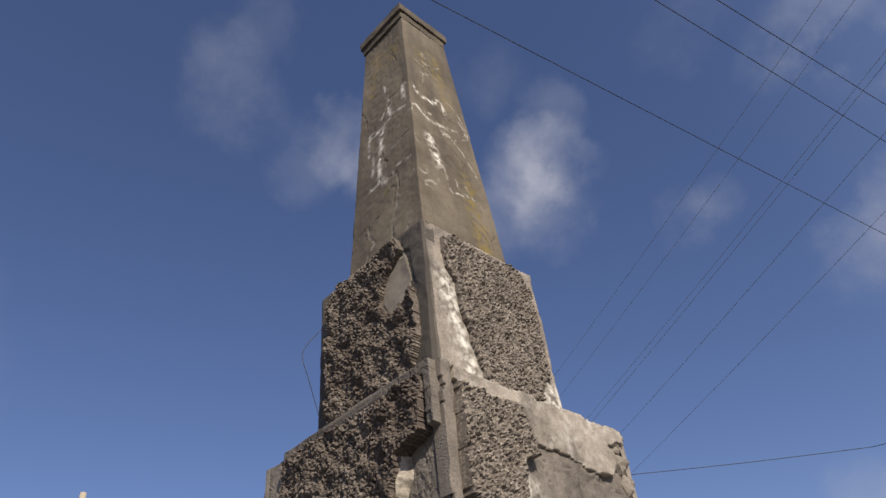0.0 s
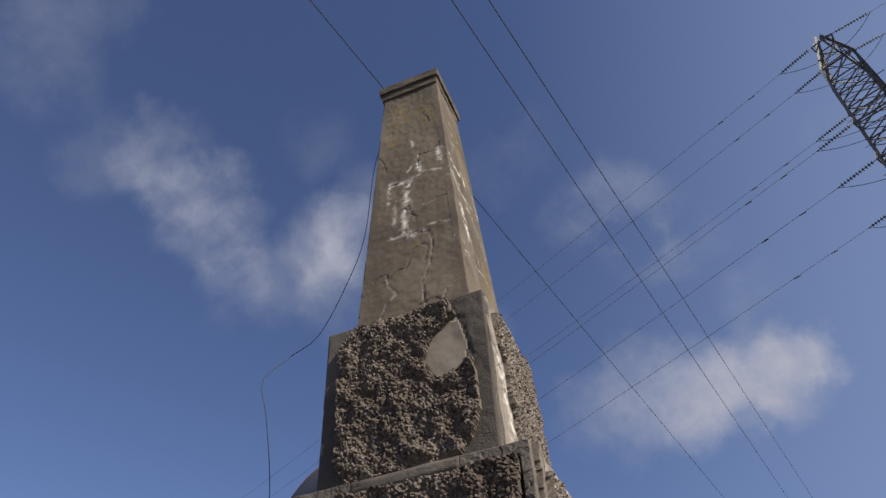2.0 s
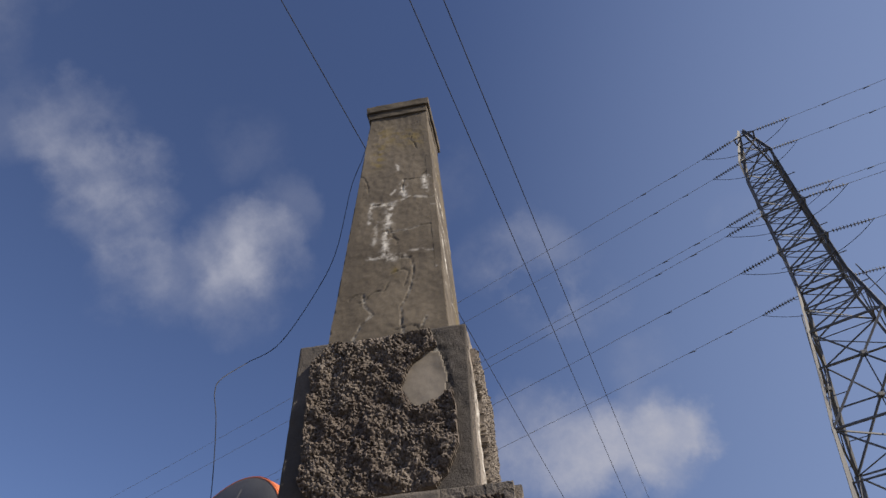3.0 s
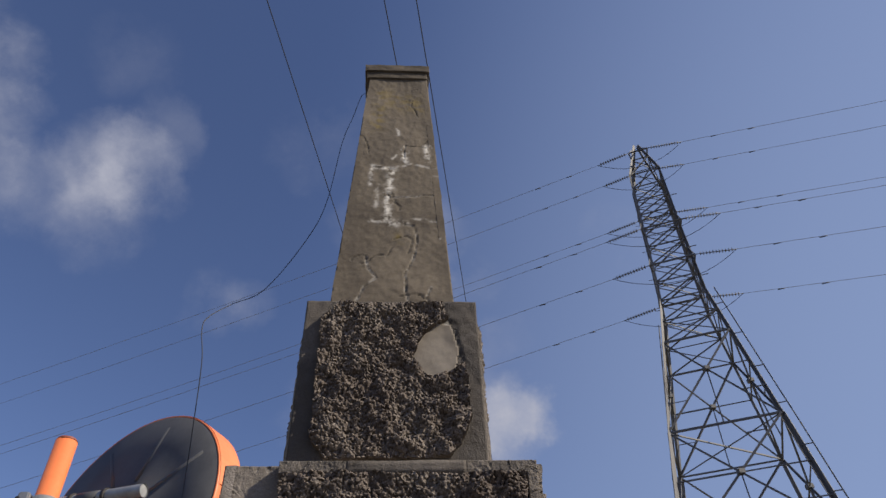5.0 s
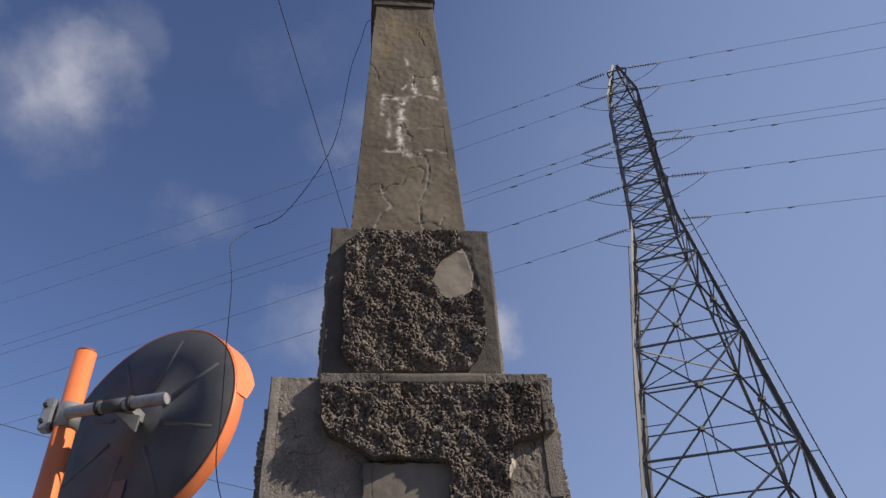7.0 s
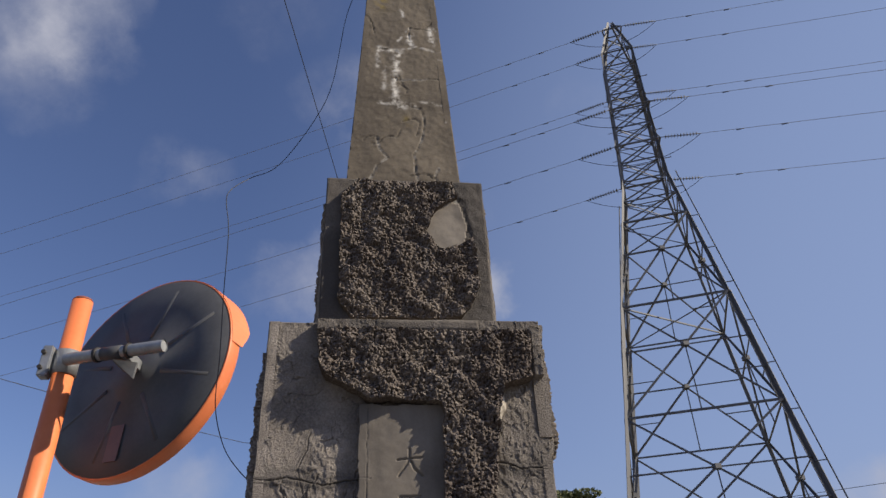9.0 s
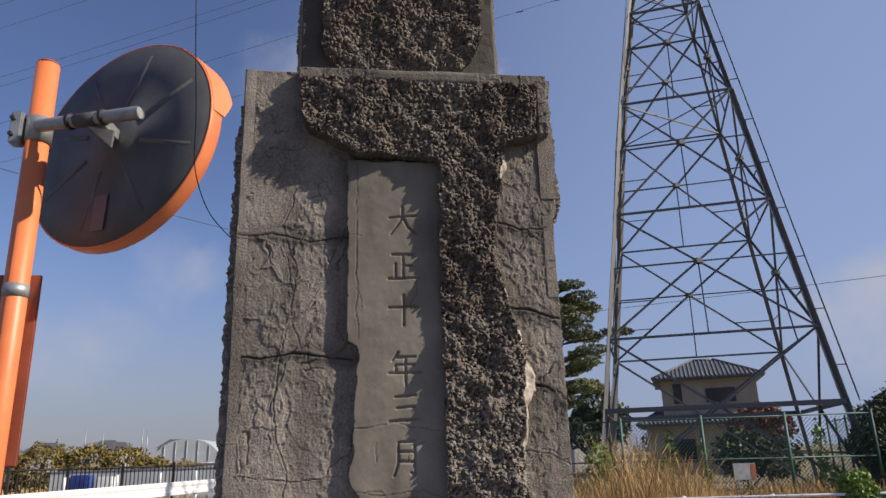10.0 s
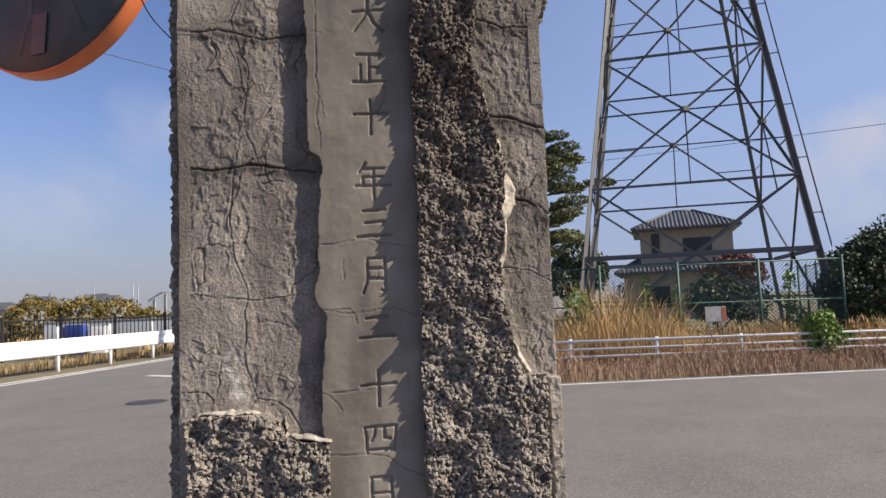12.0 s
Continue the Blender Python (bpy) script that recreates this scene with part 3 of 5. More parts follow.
front_rough = [(-0.29, 2.785), (0.42, 2.785), (0.415, 2.62), (0.34, 2.60), (0.31, 2.585), (0.28, 2.40), (0.265, 2.25), (0.296, 2.105), (0.332, 1.965), (0.328, 1.79), (0.311, 1.705),
               (0.317, 1.62), (0.336, 1.535), (0.35, 1.48), (0.37, 1.44), (0.415, 1.435), (0.42, 1.0), (0.112, 1.0), (0.112, 2.535), (-0.115, 2.545), (-0.2, 2.585), (-0.26, 2.62), (-0.285, 2.68)]
rough_panel("front_panel", 0, half_1, front_rough, monument, 3, 0.003, 0.052, "dark broken pebble-dash panel", grime=0.95)
rough_panel("front_panel_foot", 0, half_1, [(0.112, 0.12), (0.42, 0.12), (0.42, 1.0), (0.112, 1.0)], monument, 33, 0.012, 0.05, "rough pebble-dash panel", 0.0)
rough_panel("lower_panel", 0, half_1, [(-0.435, 1.37), (-0.31, 1.378), (-0.22, 1.355), (-0.22, 1.315), (-0.115, 1.30), (-0.115, 1.0), (-0.435, 1.0)], monument, 4, 0.003, 0.05, "remnant of rough pebble-dash panel", grime=0.0)
rough_panel("lower_panel_foot", 0, half_1, [(-0.435, 0.12), (-0.115, 0.12), (-0.115, 1.0), (-0.435, 1.0)], monument, 34, 0.012, 0.05, "rough pebble-dash panel", 0.0)
rough_panel("right_panel", 1, half_1, [(-0.40, 2.76), (-0.16, 2.75), (-0.09, 2.60), (-0.16, 2.58), (-0.21, 2.42), (-0.34, 2.38), (-0.41, 2.44)], monument, 5, 0.0045, 0.042, "remnant of rough pebble-dash panel", lumpy=0.6)
rough_panel("left_panel", 3, half_1, [(-0.41, 0.15), (0.41, 0.15), (0.42, 2.6), (0.34, 2.77), (-0.36, 2.77), (-0.42, 2.68)], monument, 6, 0.007, 0.024, "rough pebble-dash panel", lumpy=0.45)
rough_panel("back_panel", 2, half_1, [(-0.41, 0.15), (0.41, 0.15), (0.42, 2.6), (0.34, 2.77), (-0.36, 2.77), (-0.42, 2.68)], monument, 7, 0.02, 0.035, "rough pebble-dash panel")



def mortar_fillet(line, widest, seed, high=0.044, label="pale broken mortar along the panel's edge"):
    """Sloping lip of bare mortar where a panel has broken off."""
    span = (min(p[0] for p in line) - 0.035, max(p[0] for p in line) + 0.035, min(p[1] for p in line) - 0.03, max(p[1] for p in line) + 0.03)

    def height(u, v):
        wu, wv = u + (fractal(u, v, 0.05, seed) - 0.5) * 0.026, v + (fractal(u, v, 0.05, seed + 9) - 0.5) * 0.026
        reach = widest * np.clip(3.2 * fractal(u, v, 0.11, seed + 3, 3) - 0.95, 0.04, 1.25) * (1 + 0.9 * np.exp(-((v - 1.88) / 0.12) ** 2))
        k = near(wu, wv, line) / reach
        return np.where(k < 1, high * (1 - k) ** 0.7 + (fractal(u, v, 0.02, seed + 4) - 0.5) * 0.008, -0.02), {}
    relief("mortar_lip", span, 0.0026, height, side(0, half_1), MORTAR, monument, label, back=-0.025, seed=seed)


mortar_fillet([(0.31, 2.585), (0.28, 2.40), (0.268, 2.25), (0.298, 2.105), (0.334, 1.965), (0.33, 1.79), (0.313, 1.705), (0.319, 1.62), (0.338, 1.535), (0.352, 1.48), (0.372, 1.445)], 0.019, 201)
mortar_fillet([(-0.425, 1.375), (-0.31, 1.383), (-0.22, 1.36), (-0.215, 1.32), (-0.12, 1.305)], 0.007, 211, 0.05)

# dressed strip with the carved date
STROKES = []


def carve(v, *strokes, size=0.086, u=0.006):
    for s in strokes:
        STROKES.append([(u + size * a, v + size * b) for a, b in s])


carve(2.345, [(-.45, .12), (.45, .2)], [(0, .5), (-.02, .1), (-.4, -.45)], [(0, .12), (.15, -.2), (.45, -.45)])
carve(2.21, [(-.35, .4), (.35, .43)], [(0, .4), (0, -.4)], [(.02, .02), (.3, .04)], [(-.25, .1), (-.25, -.4)], [(-.48, -.42), (.5, -.38)])
carve(2.085, [(-.48, .08), (.48, .12)], [(0, .5), (0, -.5)])
carve(1.925, [(-.2, .5), (-.38, .25)], [(-.25, .33), (.35, .36)], [(-.28, .1), (.3, .12)], [(-.28, .1), (-.28, -.15)], [(-.48, -.16), (.5, -.13)], [(.03, .33), (.03, -.55)])
carve(1.818, [(-.3, .35), (.32, .4)], [(-.25, .02), (.28, .06)], [(-.48, -.38), (.5, -.32)])
carve(1.69, [(-.22, .5), (-.22, -.1), (-.36, -.48)], [(-.22, .5), (.28, .5), (.28, -.45), (.16, -.4)], [(-.2, .2), (.25, .2)], [(-.2, -.08), (.25, -.08)])
carve(1.565, [(-.3, .25), (.3, .3)], [(-.48, -.3), (.5, -.25)])
carve(1.418, [(-.48, .08), (.48, .12)], [(0, .5), (0, -.5)])
carve(1.30, [(-.42, .3), (-.36, -.38)], [(-.42, .3), (.45, .33), (.38, -.35)], [(-.36, -.32), (.38, -.3)], [(-.12, .3), (-.16, .05), (-.25, -.08)], [(.12, .3), (.12, 0), (.28, -.02)])
carve(1.17, [(-.28, .45), (-.28, -.45)], [(-.28, .45), (.28, .45), (.28, -.45)], [(-.28, .02), (.28, .02)], [(-.28, -.42), (.28, -.42)])
slab_skin = concrete_skin(71, [[(-0.15, 1.615), (-0.05, 1.60), (0.05, 1.61), (0.12, 1.585)], [(-0.15, 2.30), (-0.11, 2.302)], [(-0.13, 1.41), (0.0, 1.415)], [(-0.13, 1.27), (0.02, 1.26), (0.07, 1.22), (0.12, 1.2)],
                               [(-0.14, 1.77), (-0.02, 1.78), (0.1, 1.76)], [(-0.07, 1.73), (-0.075, 1.68)], [(-0.122, 2.52), (-0.122, 2.0)]] + random_cracks(72, 5, -0.13, 0.1, 1.2, 2.5, 0.08), 0.004, 0.0012, grime=0.5, width=0.0016, depth=0.0022, lips=0.0009)


def slab_height(u, v):
    h, marks = slab_skin(u, v)
    wu, wv = u + (fractal(u, v, 0.02, 91) - 0.5) * 0.004, v + (fractal(u, v, 0.02, 92) - 0.5) * 0.004
    cut = np.zeros_like(u)
    grain = vnoise(u, v, 0.03, 93)
    for s in STROKES:
        cut = np.maximum(cut, np.clip(1 - near(wu, wv, s) / (0.0030 + 0.0024 * grain), 0, 1))
    return 0.024 + h - 0.0068 * np.minimum(1, cut * 1.3), marks


relief("slab_foot", (-0.126, 0.118, 0.1, 1.0), 0.02, lambda u, v: (np.full_like(u, 0.022), {}), side(0, half_1), SLAB, monument)
slab_outline = [(-0.152, 2.53), (-0.15, 2.0), (-0.125, 1.985), (-0.112, 1.955), (-0.122, 1.93), (-0.132, 1.80), (-0.13, 1.7), (-0.142, 1.655), (-0.135, 1.63), (-0.118, 1.60), (-0.128, 1.4), (-0.126, 1.0), (0.118, 1.0), (0.12, 2.53)]
relief("inscription_slab", (-0.16, 0.125, 1.0, 2.54), 0.0026, slab_height, side(0, half_1), SLAB, monument, "smooth dressed strip carved with a date", slab_outline, 0.008, -0.02, 77)

# middle block
middle = part("middle_block", box(-0.255, 0.285, -0.27, 0.27, 2.80, 3.53), CONCRETE, monument)
part("shoulder", box(-0.283, 0.313, -0.298, 0.298, 3.525, 3.553, 0.006), CONCRETE, monument, "grey concrete shoulder under the shaft")
patch_cracks = [[(0.21, 3.5), (0.23, 3.4), (0.25, 3.3), (0.27, 3.27)], [(0.2, 3.53), (0.205, 3.47)]]
relief("front_face", (-0.32, 0.32, 2.826, 3.555), 0.006, concrete_skin(41, patch_cracks, 0.006, 0.003, grime=0.85, bloom=[([(0.2, 3.48), (0.2, 3.44)], 0.012, 0.8), ([(0.085, 3.33), (0.085, 3.28), (0.12, 3.245)], 0.008, 0.9)], margin=(-1.0, 0.030, lambda u, v: 1.0 - 0.1 * within(u, v, [(0.07, 3.31), (0.10, 3.41), (0.19, 3.48), (0.24, 3.46), (0.262, 3.3), (0.25, 3.24), (0.13, 3.22)]))),
       side(0, half_2), CONCRETE, middle, "concrete face with plain corner margins")
relief("right_face", (-0.32, 0.285, 2.826, 3.555), 0.006, concrete_skin(42, random_cracks(43, 5, -0.3, 0.3, 2.9, 3.5), 0.008, 0.004, [([(-0.25, 3.3), (-0.21, 3.05), (-0.16, 2.86)], 0.045, 1.0), ([(0.24, 2.98), (0.27, 2.86)], 0.06, 1.0)], margin=(-1.0, 0.022)),
       side(1, half_2), CONCRETE, middle, "concrete face with white lime stains")
for turn, name in ((2, "back_face"), (3, "left_face")):
    relief(name, (-0.32, 0.32, 2.826, 3.555), 0.02, concrete_skin(45 + turn, [], margin=(-1.0, 0.016 if turn == 3 else -0.03)), side(turn, half_2), CONCRETE, middle)
mid_rough = [(-0.19, 3.535), (0.19, 3.535), (0.21, 3.465), (0.185, 3.445), (0.15, 3.425), (0.115, 3.39), (0.09, 3.345), (0.082, 3.30), (0.092, 3.26), (0.12, 3.225), (0.16, 3.212), (0.20, 3.225), (0.262, 3.26), (0.272, 3.05), (0.252, 2.975),
             (0.195, 2.905), (-0.2, 2.90), (-0.255, 2.98), (-0.255, 3.46)]
rough_panel("front_panel", 0, half_2, mid_rough, monument, 13, 0.0034, 0.052, "rough pebble-dash panel with a bare patch", grime=0.8)
rough_panel("right_panel", 1, half_2, [(-0.245, 3.5), (-0.19, 3.53), (0.18, 3.53), (0.25, 3.44), (0.25, 3.04), (0.185, 3.0), (0.17, 2.92), (-0.12, 2.87), (-0.16, 3.05), (-0.2, 3.2), (-0.2, 3.3), (-0.25, 3.36)], monument, 14, 0.0045, 0.036, "rough pebble-dash panel", lumpy=0.5)
for turn, name in ((2, "back_panel"), (3, "left_panel")):
    rough_panel(name, turn, half_2, [(-0.19, 3.53), (0.19, 3.53), (0.26, 3.45), (0.26, 2.98), (0.2, 2.89), (-0.2, 2.89), (-0.26, 2.98), (-0.26, 3.45)], monument, 15 + turn, 0.007, 0.026 if turn == 3 else -0.012, "rough pebble-dash panel", lumpy=0.5)
relief("mortar_patch", (0.06, 0.25, 3.19, 3.46), 0.006, lambda u, v: (0.033 + (fractal(u, v, 0.05, 3) - 0.5) * 0.006, {}), side(0, half_2), SLAB, middle, "smooth grey mortar patch",
       [(0.07, 3.31), (0.10, 3.4), (0.17, 3.45), (0.22, 3.44), (0.245, 3.33), (0.23, 3.22), (0.13, 3.20)], 0.004, -0.01, 5)

# tapering shaft
shaft = part("shaft", box(-0.14, 0.14, -0.14, 0.14, 3.52, 5.31), SHAFT, monument)
A = [(-0.137, 4.50), (-0.09, 4.485), (-0.023, 4.48)]
B = [(-0.048, 4.30), (-0.027, 4.265), (0.09, 4.275), (0.215, 4.29)]
C = [(0.042, 4.08), (0.098, 4.07), (0.112, 3.98), (0.088, 3.86), (0.05, 3.78), (0.057, 3.68), (0.075, 3.59)]
D = [(0.155, 3.7), (0.137, 3.65), (0.155, 3.59)]
E_ = [(-0.128, 3.88), (-0.11, 3.8), (-0.075, 3.76), (-0.122, 3.7), (-0.155, 3.6)]
F = [(0.11, 5.19), (0.165, 5.21)]
G = [(0.05, 4.56), (0.05, 4.67), (0.19, 4.66)]
veins = [(A, 0.014, 0.9), (B, 0.006, 0.35), ([(0.05, 4.62), (0.052, 4.54)], 0.022, 1.0), ([(-0.02, 4.47), (-0.03, 4.35), (-0.045, 4.22), (-0.035, 4.1), (0.0, 4.09)], 0.024, 0.9), ([(-0.14, 4.49), (-0.145, 4.36)], 0.012, 0.8),
         ([(0.185, 4.67), (0.19, 4.55)], 0.016, 1.0), ([(0.0, 4.82), (0.01, 4.76)], 0.012, 0.8), ([(-0.12, 4.1), (0.06, 4.09)], 0.012, 0.7), ([(0.09, 4.12), (0.21, 4.1)], 0.008, 0.5), ([(-0.02, 4.56), (0.05, 4.66)], 0.008, 0.7),
         (E_, 0.006, 0.5), (C, 0.006, 0.3), (D, 0.006, 0.6), ([(0.0, 4.5), (0.1, 4.52), (0.2, 4.5)], 0.008, 0.5), ([(-0.1, 4.35), (-0.1, 4.2)], 0.014, 0.5)]
moss = [([(-0.13, 5.15), (-0.14, 4.85)], 0.05, 0.75), ([(-0.1, 5.1), (0.14, 5.05)], 0.09, 0.5), ([(0.1, 5.1), (0.16, 5.0)], 0.05, 0.6), ([(0.02, 4.0), (0.03, 3.97)], 0.02, 0.7)]
relief("front_face", (-0.2475, 0.2475, 3.553, 5.312), 0.006, concrete_skin(51, [A, B, C, D, E_, F, G] + random_cracks(52, 9, -0.2, 0.2, 3.6, 5.1, 0.2), 0.004, 0.0025, veins, moss, width=0.0035, depth=0.006),
       lambda u, v, h: side(0, half_3)(u * half_3(v) / 0.2475, v, h), SHAFT, shaft, "cracked render with white lime bloom")
rs = np.random.RandomState(9)
side_veins = [(wander(rs, rs.uniform(-0.22, 0.2), rs.uniform(3.7, 5.1), rs.choice([0.3, 1.6, 2.8, 4.6]), rs.uniform(0.1, 0.4)), rs.uniform(0.0035, 0.007), rs.uniform(0.25, 0.6)) for _ in range(18)]
side_veins += [([(-0.24, 4.67), (-0.16, 4.60), (-0.05, 4.60), (0.02, 4.66), (0.06, 4.56)], 0.014, 1.0), ([(-0.13, 4.28), (-0.11, 4.18), (-0.1, 4.1)], 0.028, 1.0), ([(-0.24, 4.5), (-0.1, 4.42), (0.05, 4.45)], 0.01, 0.8)]
relief("right_face", (-0.2475, 0.2475, 3.553, 5.312), 0.006, concrete_skin(53, [[(-0.1, 4.52), (-0.03, 4.47)], [(0.0, 4.33), (0.14, 4.2)], [(-0.12, 4.22), (0.08, 4.1)]] + random_cracks(54, 8, -0.2, 0.2, 3.6, 5.1, 0.2), 0.004, 0.0025, side_veins,
       [([(0.05, 5.1), (0.1, 4.7)], 0.06, 0.6), ([(0.1, 4.1), (0.12, 3.6)], 0.05, 0.9), ([(-0.1, 5.0), (0.0, 4.9)], 0.08, 0.5)], width=0.0035, depth=0.006), lambda u, v, h: side(1, half_3)(u * half_3(v) / 0.2475, v, h), SHAFT, shaft, "render with white veins and yellow lichen")
for turn, name in ((2, "back_face"), (3, "left_face")):
    relief(name, (-0.2475, 0.2475, 3.553, 5.312), 0.02, concrete_skin(55 + turn, [], 0.004, 0.002), lambda u, v, h, k=turn: side(k, half_3)(u * half_3(v) / 0.2475, v, h), SHAFT, shaft)


def worn_box(half, z0, z1, seed, cuts=14, wear=0.006):
    bm = box(-half, half, -half, half, z0, z1)
    bmesh.ops.subdivide_edges(bm, edges=bm.edges[:], cuts=cuts, use_grid_fill=True)
    for v in bm.verts:
        edge = sum((abs(abs(v.co.x) - half) < 1e-4, abs(abs(v.co.y) - half) < 1e-4, abs(v.co.z - z0) < 1e-4 or abs(v.co.z - z1) < 1e-4))
        d = noise.noise(v.co * 30 + Vector((seed, 0, 0))) * wear * 0.6 - (wear * (0.6 + noise.noise(v.co * 17)) if edge > 1 else 0)
        v.co += Vector((v.co.x, v.co.y, (v.co.z - (z0 + z1) / 2) * 3)).normalized() * d
    return bm


cap = part("cap", worn_box(0.172, 5.305, 5.362, 3), CAP, monument, "stepped cap stone, dark with lichen")
cap.location.x = 0.008
part("upper_slab", worn_box(0.184, 5.360, 5.42, 8), CAP, cap)

# loose lightning conductor hanging beside the monument
loose = [(-0.155, 0.44, 5.36), (-0.205, 0.45, 5.35), (-0.24, 0.45, 5.16), (-0.287, 0.44, 4.90), (-0.335, 0.45, 4.43), (-0.413, 0.45, 4.16), (-0.56, 0.46, 3.88), (-0.68, 0.42, 3.76), (-0.735, 0.34, 3.63), (-0.74, 0.32, 3.55),
         (-0.72, 0.35, 3.42), (-0.72, 0.43, 3.17), (-0.70, 0.43, 2.89), (-0.684, 0.40, 2.68), (-0.63, 0.36, 2.52), (-0.56, 0.32, 2.42), (-0.475, 0.28, 2.34)]
cable("conductor_wire", smooth_line(loose), 0.0018, CABLE, "thin dark wire hanging loose from the monument shaft", "wire")


# ---- ground and roads ----
def sheet(name, outline, z, mat, label, category):
    me = mesh_of(name, [(x, y, z) for x, y in outline], [range(len(outline))], mat)
    return thing(name, label, category, kind="structure", data=me)


sheet("ground", [(-1500, -1500), (1500, -1500), (1500, 1500), (-1500, 1500)], -0.06, SOIL, "brown grassy ground reaching the horizon", "ground")
EDGE = lambda x: 11.86 - 0.0835 * x
bend = [(2.0, EDGE(2.0)), (0.6, 12.6), (0.2, 14.0), (1.2, 18.0), (3.0, 24.0), (8.5, 42.0), (20.0, 80.0), (13.0, 82.0), (1.9, 45.0), (-5.9, 26.4), (-8.55, 17.8), (-14.0, 0.0), (-20.0, -20.0), (-20.0, -30.0), (70, -30), (70, EDGE(70))]
road_me = bpy.data.meshes.new("road")
bm = bmesh.new()
face = bm.faces.new([bm.verts.new((x, y, 0.0)) for x, y in bend])
ex = bmesh.ops.extrude_face_region(bm, geom=[face])
bmesh.ops.translate(bm, verts=[v for v in ex["geom"] if isinstance(v, bmesh.types.BMVert)], vec=(0, 0, -0.2))
bmesh.ops.recalc_face_normals(bm, faces=bm.faces[:])
bmesh.ops.triangulate(bm, faces=bm.faces[:])
bm.to_mesh(road_me)
bm.free()
road_me.materials.append(ASPHALT)
thing("road", "worn grey asphalt road junction", "road", kind="structure", data=road_me)


def stripe(name, a, b, width, label):
    a, b = Vector((*a, 0)), Vector((*b, 0))
    s = (b - a).normalized().cross(Vector((0, 0, 1))) * width / 2
    me = mesh_of(name, [a + s + Vector((0, 0, 0.004)), b + s + Vector((0, 0, 0.004)), b - s + Vector((0, 0, 0.004)), a - s + Vector((0, 0, 0.004))], [(0, 1, 2, 3)], LINE)
    return thing(name, label, "road marking", group="road markings", kind="structure", data=me)


stripe("road_line", (2.3, EDGE(2.3) - 0.25), (60, EDGE(60) - 0.25), 0.13, "thin white edge line along the asphalt road")
stripe("road_line", (-9.6, 14.9), (-5.9, 27.3), 0.2, "white edge line beside the guardrail")
stripe("road_line", (-9.0, 15.6), (-5.75, 26.4), 0.2, "faded white line converging on the edge line")
stripe("road_line", (-5.2, 18.3), (-3.6, 17.0), 0.25, "short white road mark")
bm = bmesh.new()
bmesh.ops.create_cone(bm, cap_ends=True, segments=32, radius1=0.36, radius2=0.36, depth=0.02, matrix=Matrix.Translation((-3.67, 12.2, 0)))
me = bpy.data.meshes.new("manhole_cover")
bm.to_mesh(me)
bm.free()
me.materials.append(IRON)
thing("manhole_cover", "dark iron manhole cover in the asphalt", "manhole", data=me)

# ---- W-beam guardrail on the far side ----
guard = thing("guardrail", "white steel W-beam guardrail along the road edge", "guardrail")
along = Vector((0.299, 0.954, 0))
g0, g1 = Vector((-8.96, 22.35, 0)) - along * 14, Vector((-8.96, 22.35, 0)) + along * 11.8
across = Vector((along.y, -along.x, 0))
profile = [(0.0, 0.46), (0.03, 0.49), (0.035, 0.60), (0.012, 0.67), (0.012, 0.77), (0.035, 0.84), (0.03, 0.95), (0.0, 0.98)]
verts, faces = [], []
for base in (g0, g1):
    for thick in (0.0, -0.008):
        verts += [base + across * (0.08 + d + thick) + Vector((0, 0, z)) for d, z in profile]
n = len(profile)
for k in range(n - 1):
    faces += [(k, k + 1, 2 * n + k + 1, 2 * n + k), (n + k + 1, n + k, 3 * n + k, 3 * n + k + 1)]
faces += [(0, 2 * n, 3 * n, n), (n - 1, 2 * n - 1, 4 * n - 1, 3 * n - 1)]
part("beam", mesh_of("beam", verts, faces, WHITE_STEEL), None, guard)
post_bm = tube((0, 0, -0.3), (0, 0, 0.9), 0.06, 12)
post_me = bpy.data.meshes.new("post")
post_bm.to_mesh(post_me)
post_me.materials.append(WHITE_STEEL)
stick_me = bpy.data.meshes.new("delineator")
tube((0, 0, 0.8), (0, 0, 1.36), 0.042, 10).to_mesh(stick_me)
stick_me.materials.append(WHITE_STEEL)
k = -5
while True:
    p = Vector((-8.96, 22.35, 0)) + along * (2.68 * k)
    if p.y > 33.5:
        break
    ob = part("post", post_me, None, guard)
    ob.location = p
    ob = part("delineator", stick_me, None, guard, "white marker post")
    ob.location = p - across * 0.02
    k += 1

# ---- dark pale fence behind the guardrail ----
fence = thing("pale_fence", "dark brown steel pale fence along the water channel", "fence")
f0, f1 = Vector((-19.0, 26.0, 0)), Vector((-5.2, 33.0, 0))
fa = (f1 - f0).normalized()
pale_me = bpy.data.meshes.new("pale")
box(-0.018, 0.018, -0.018, 0.018, 0.45, 1.62).to_mesh(pale_me)
pale_me.materials.append(DARK_STEEL)
fpost_me = bpy.data.meshes.new("fence_post")
box(-0.055, 0.055, -0.055, 0.055, -0.1, 1.75, 0.008).to_mesh(fpost_me)
fpost_me.materials.append(DARK_STEEL)
length = (f1 - f0).length
for k in range(int(length / 0.16)):
    ob = part("pale" if k % 13 else "fence_post", pale_me if k % 13 else fpost_me, None, fence)
    ob.location = f0 + fa * 0.16 * k
for z in (0.5, 1.58):
    part("fence_rail", tube(f0 + Vector((0, 0, z)), f1 + Vector((0, 0, z)), 0.028, 8), DARK_STEEL, fence)

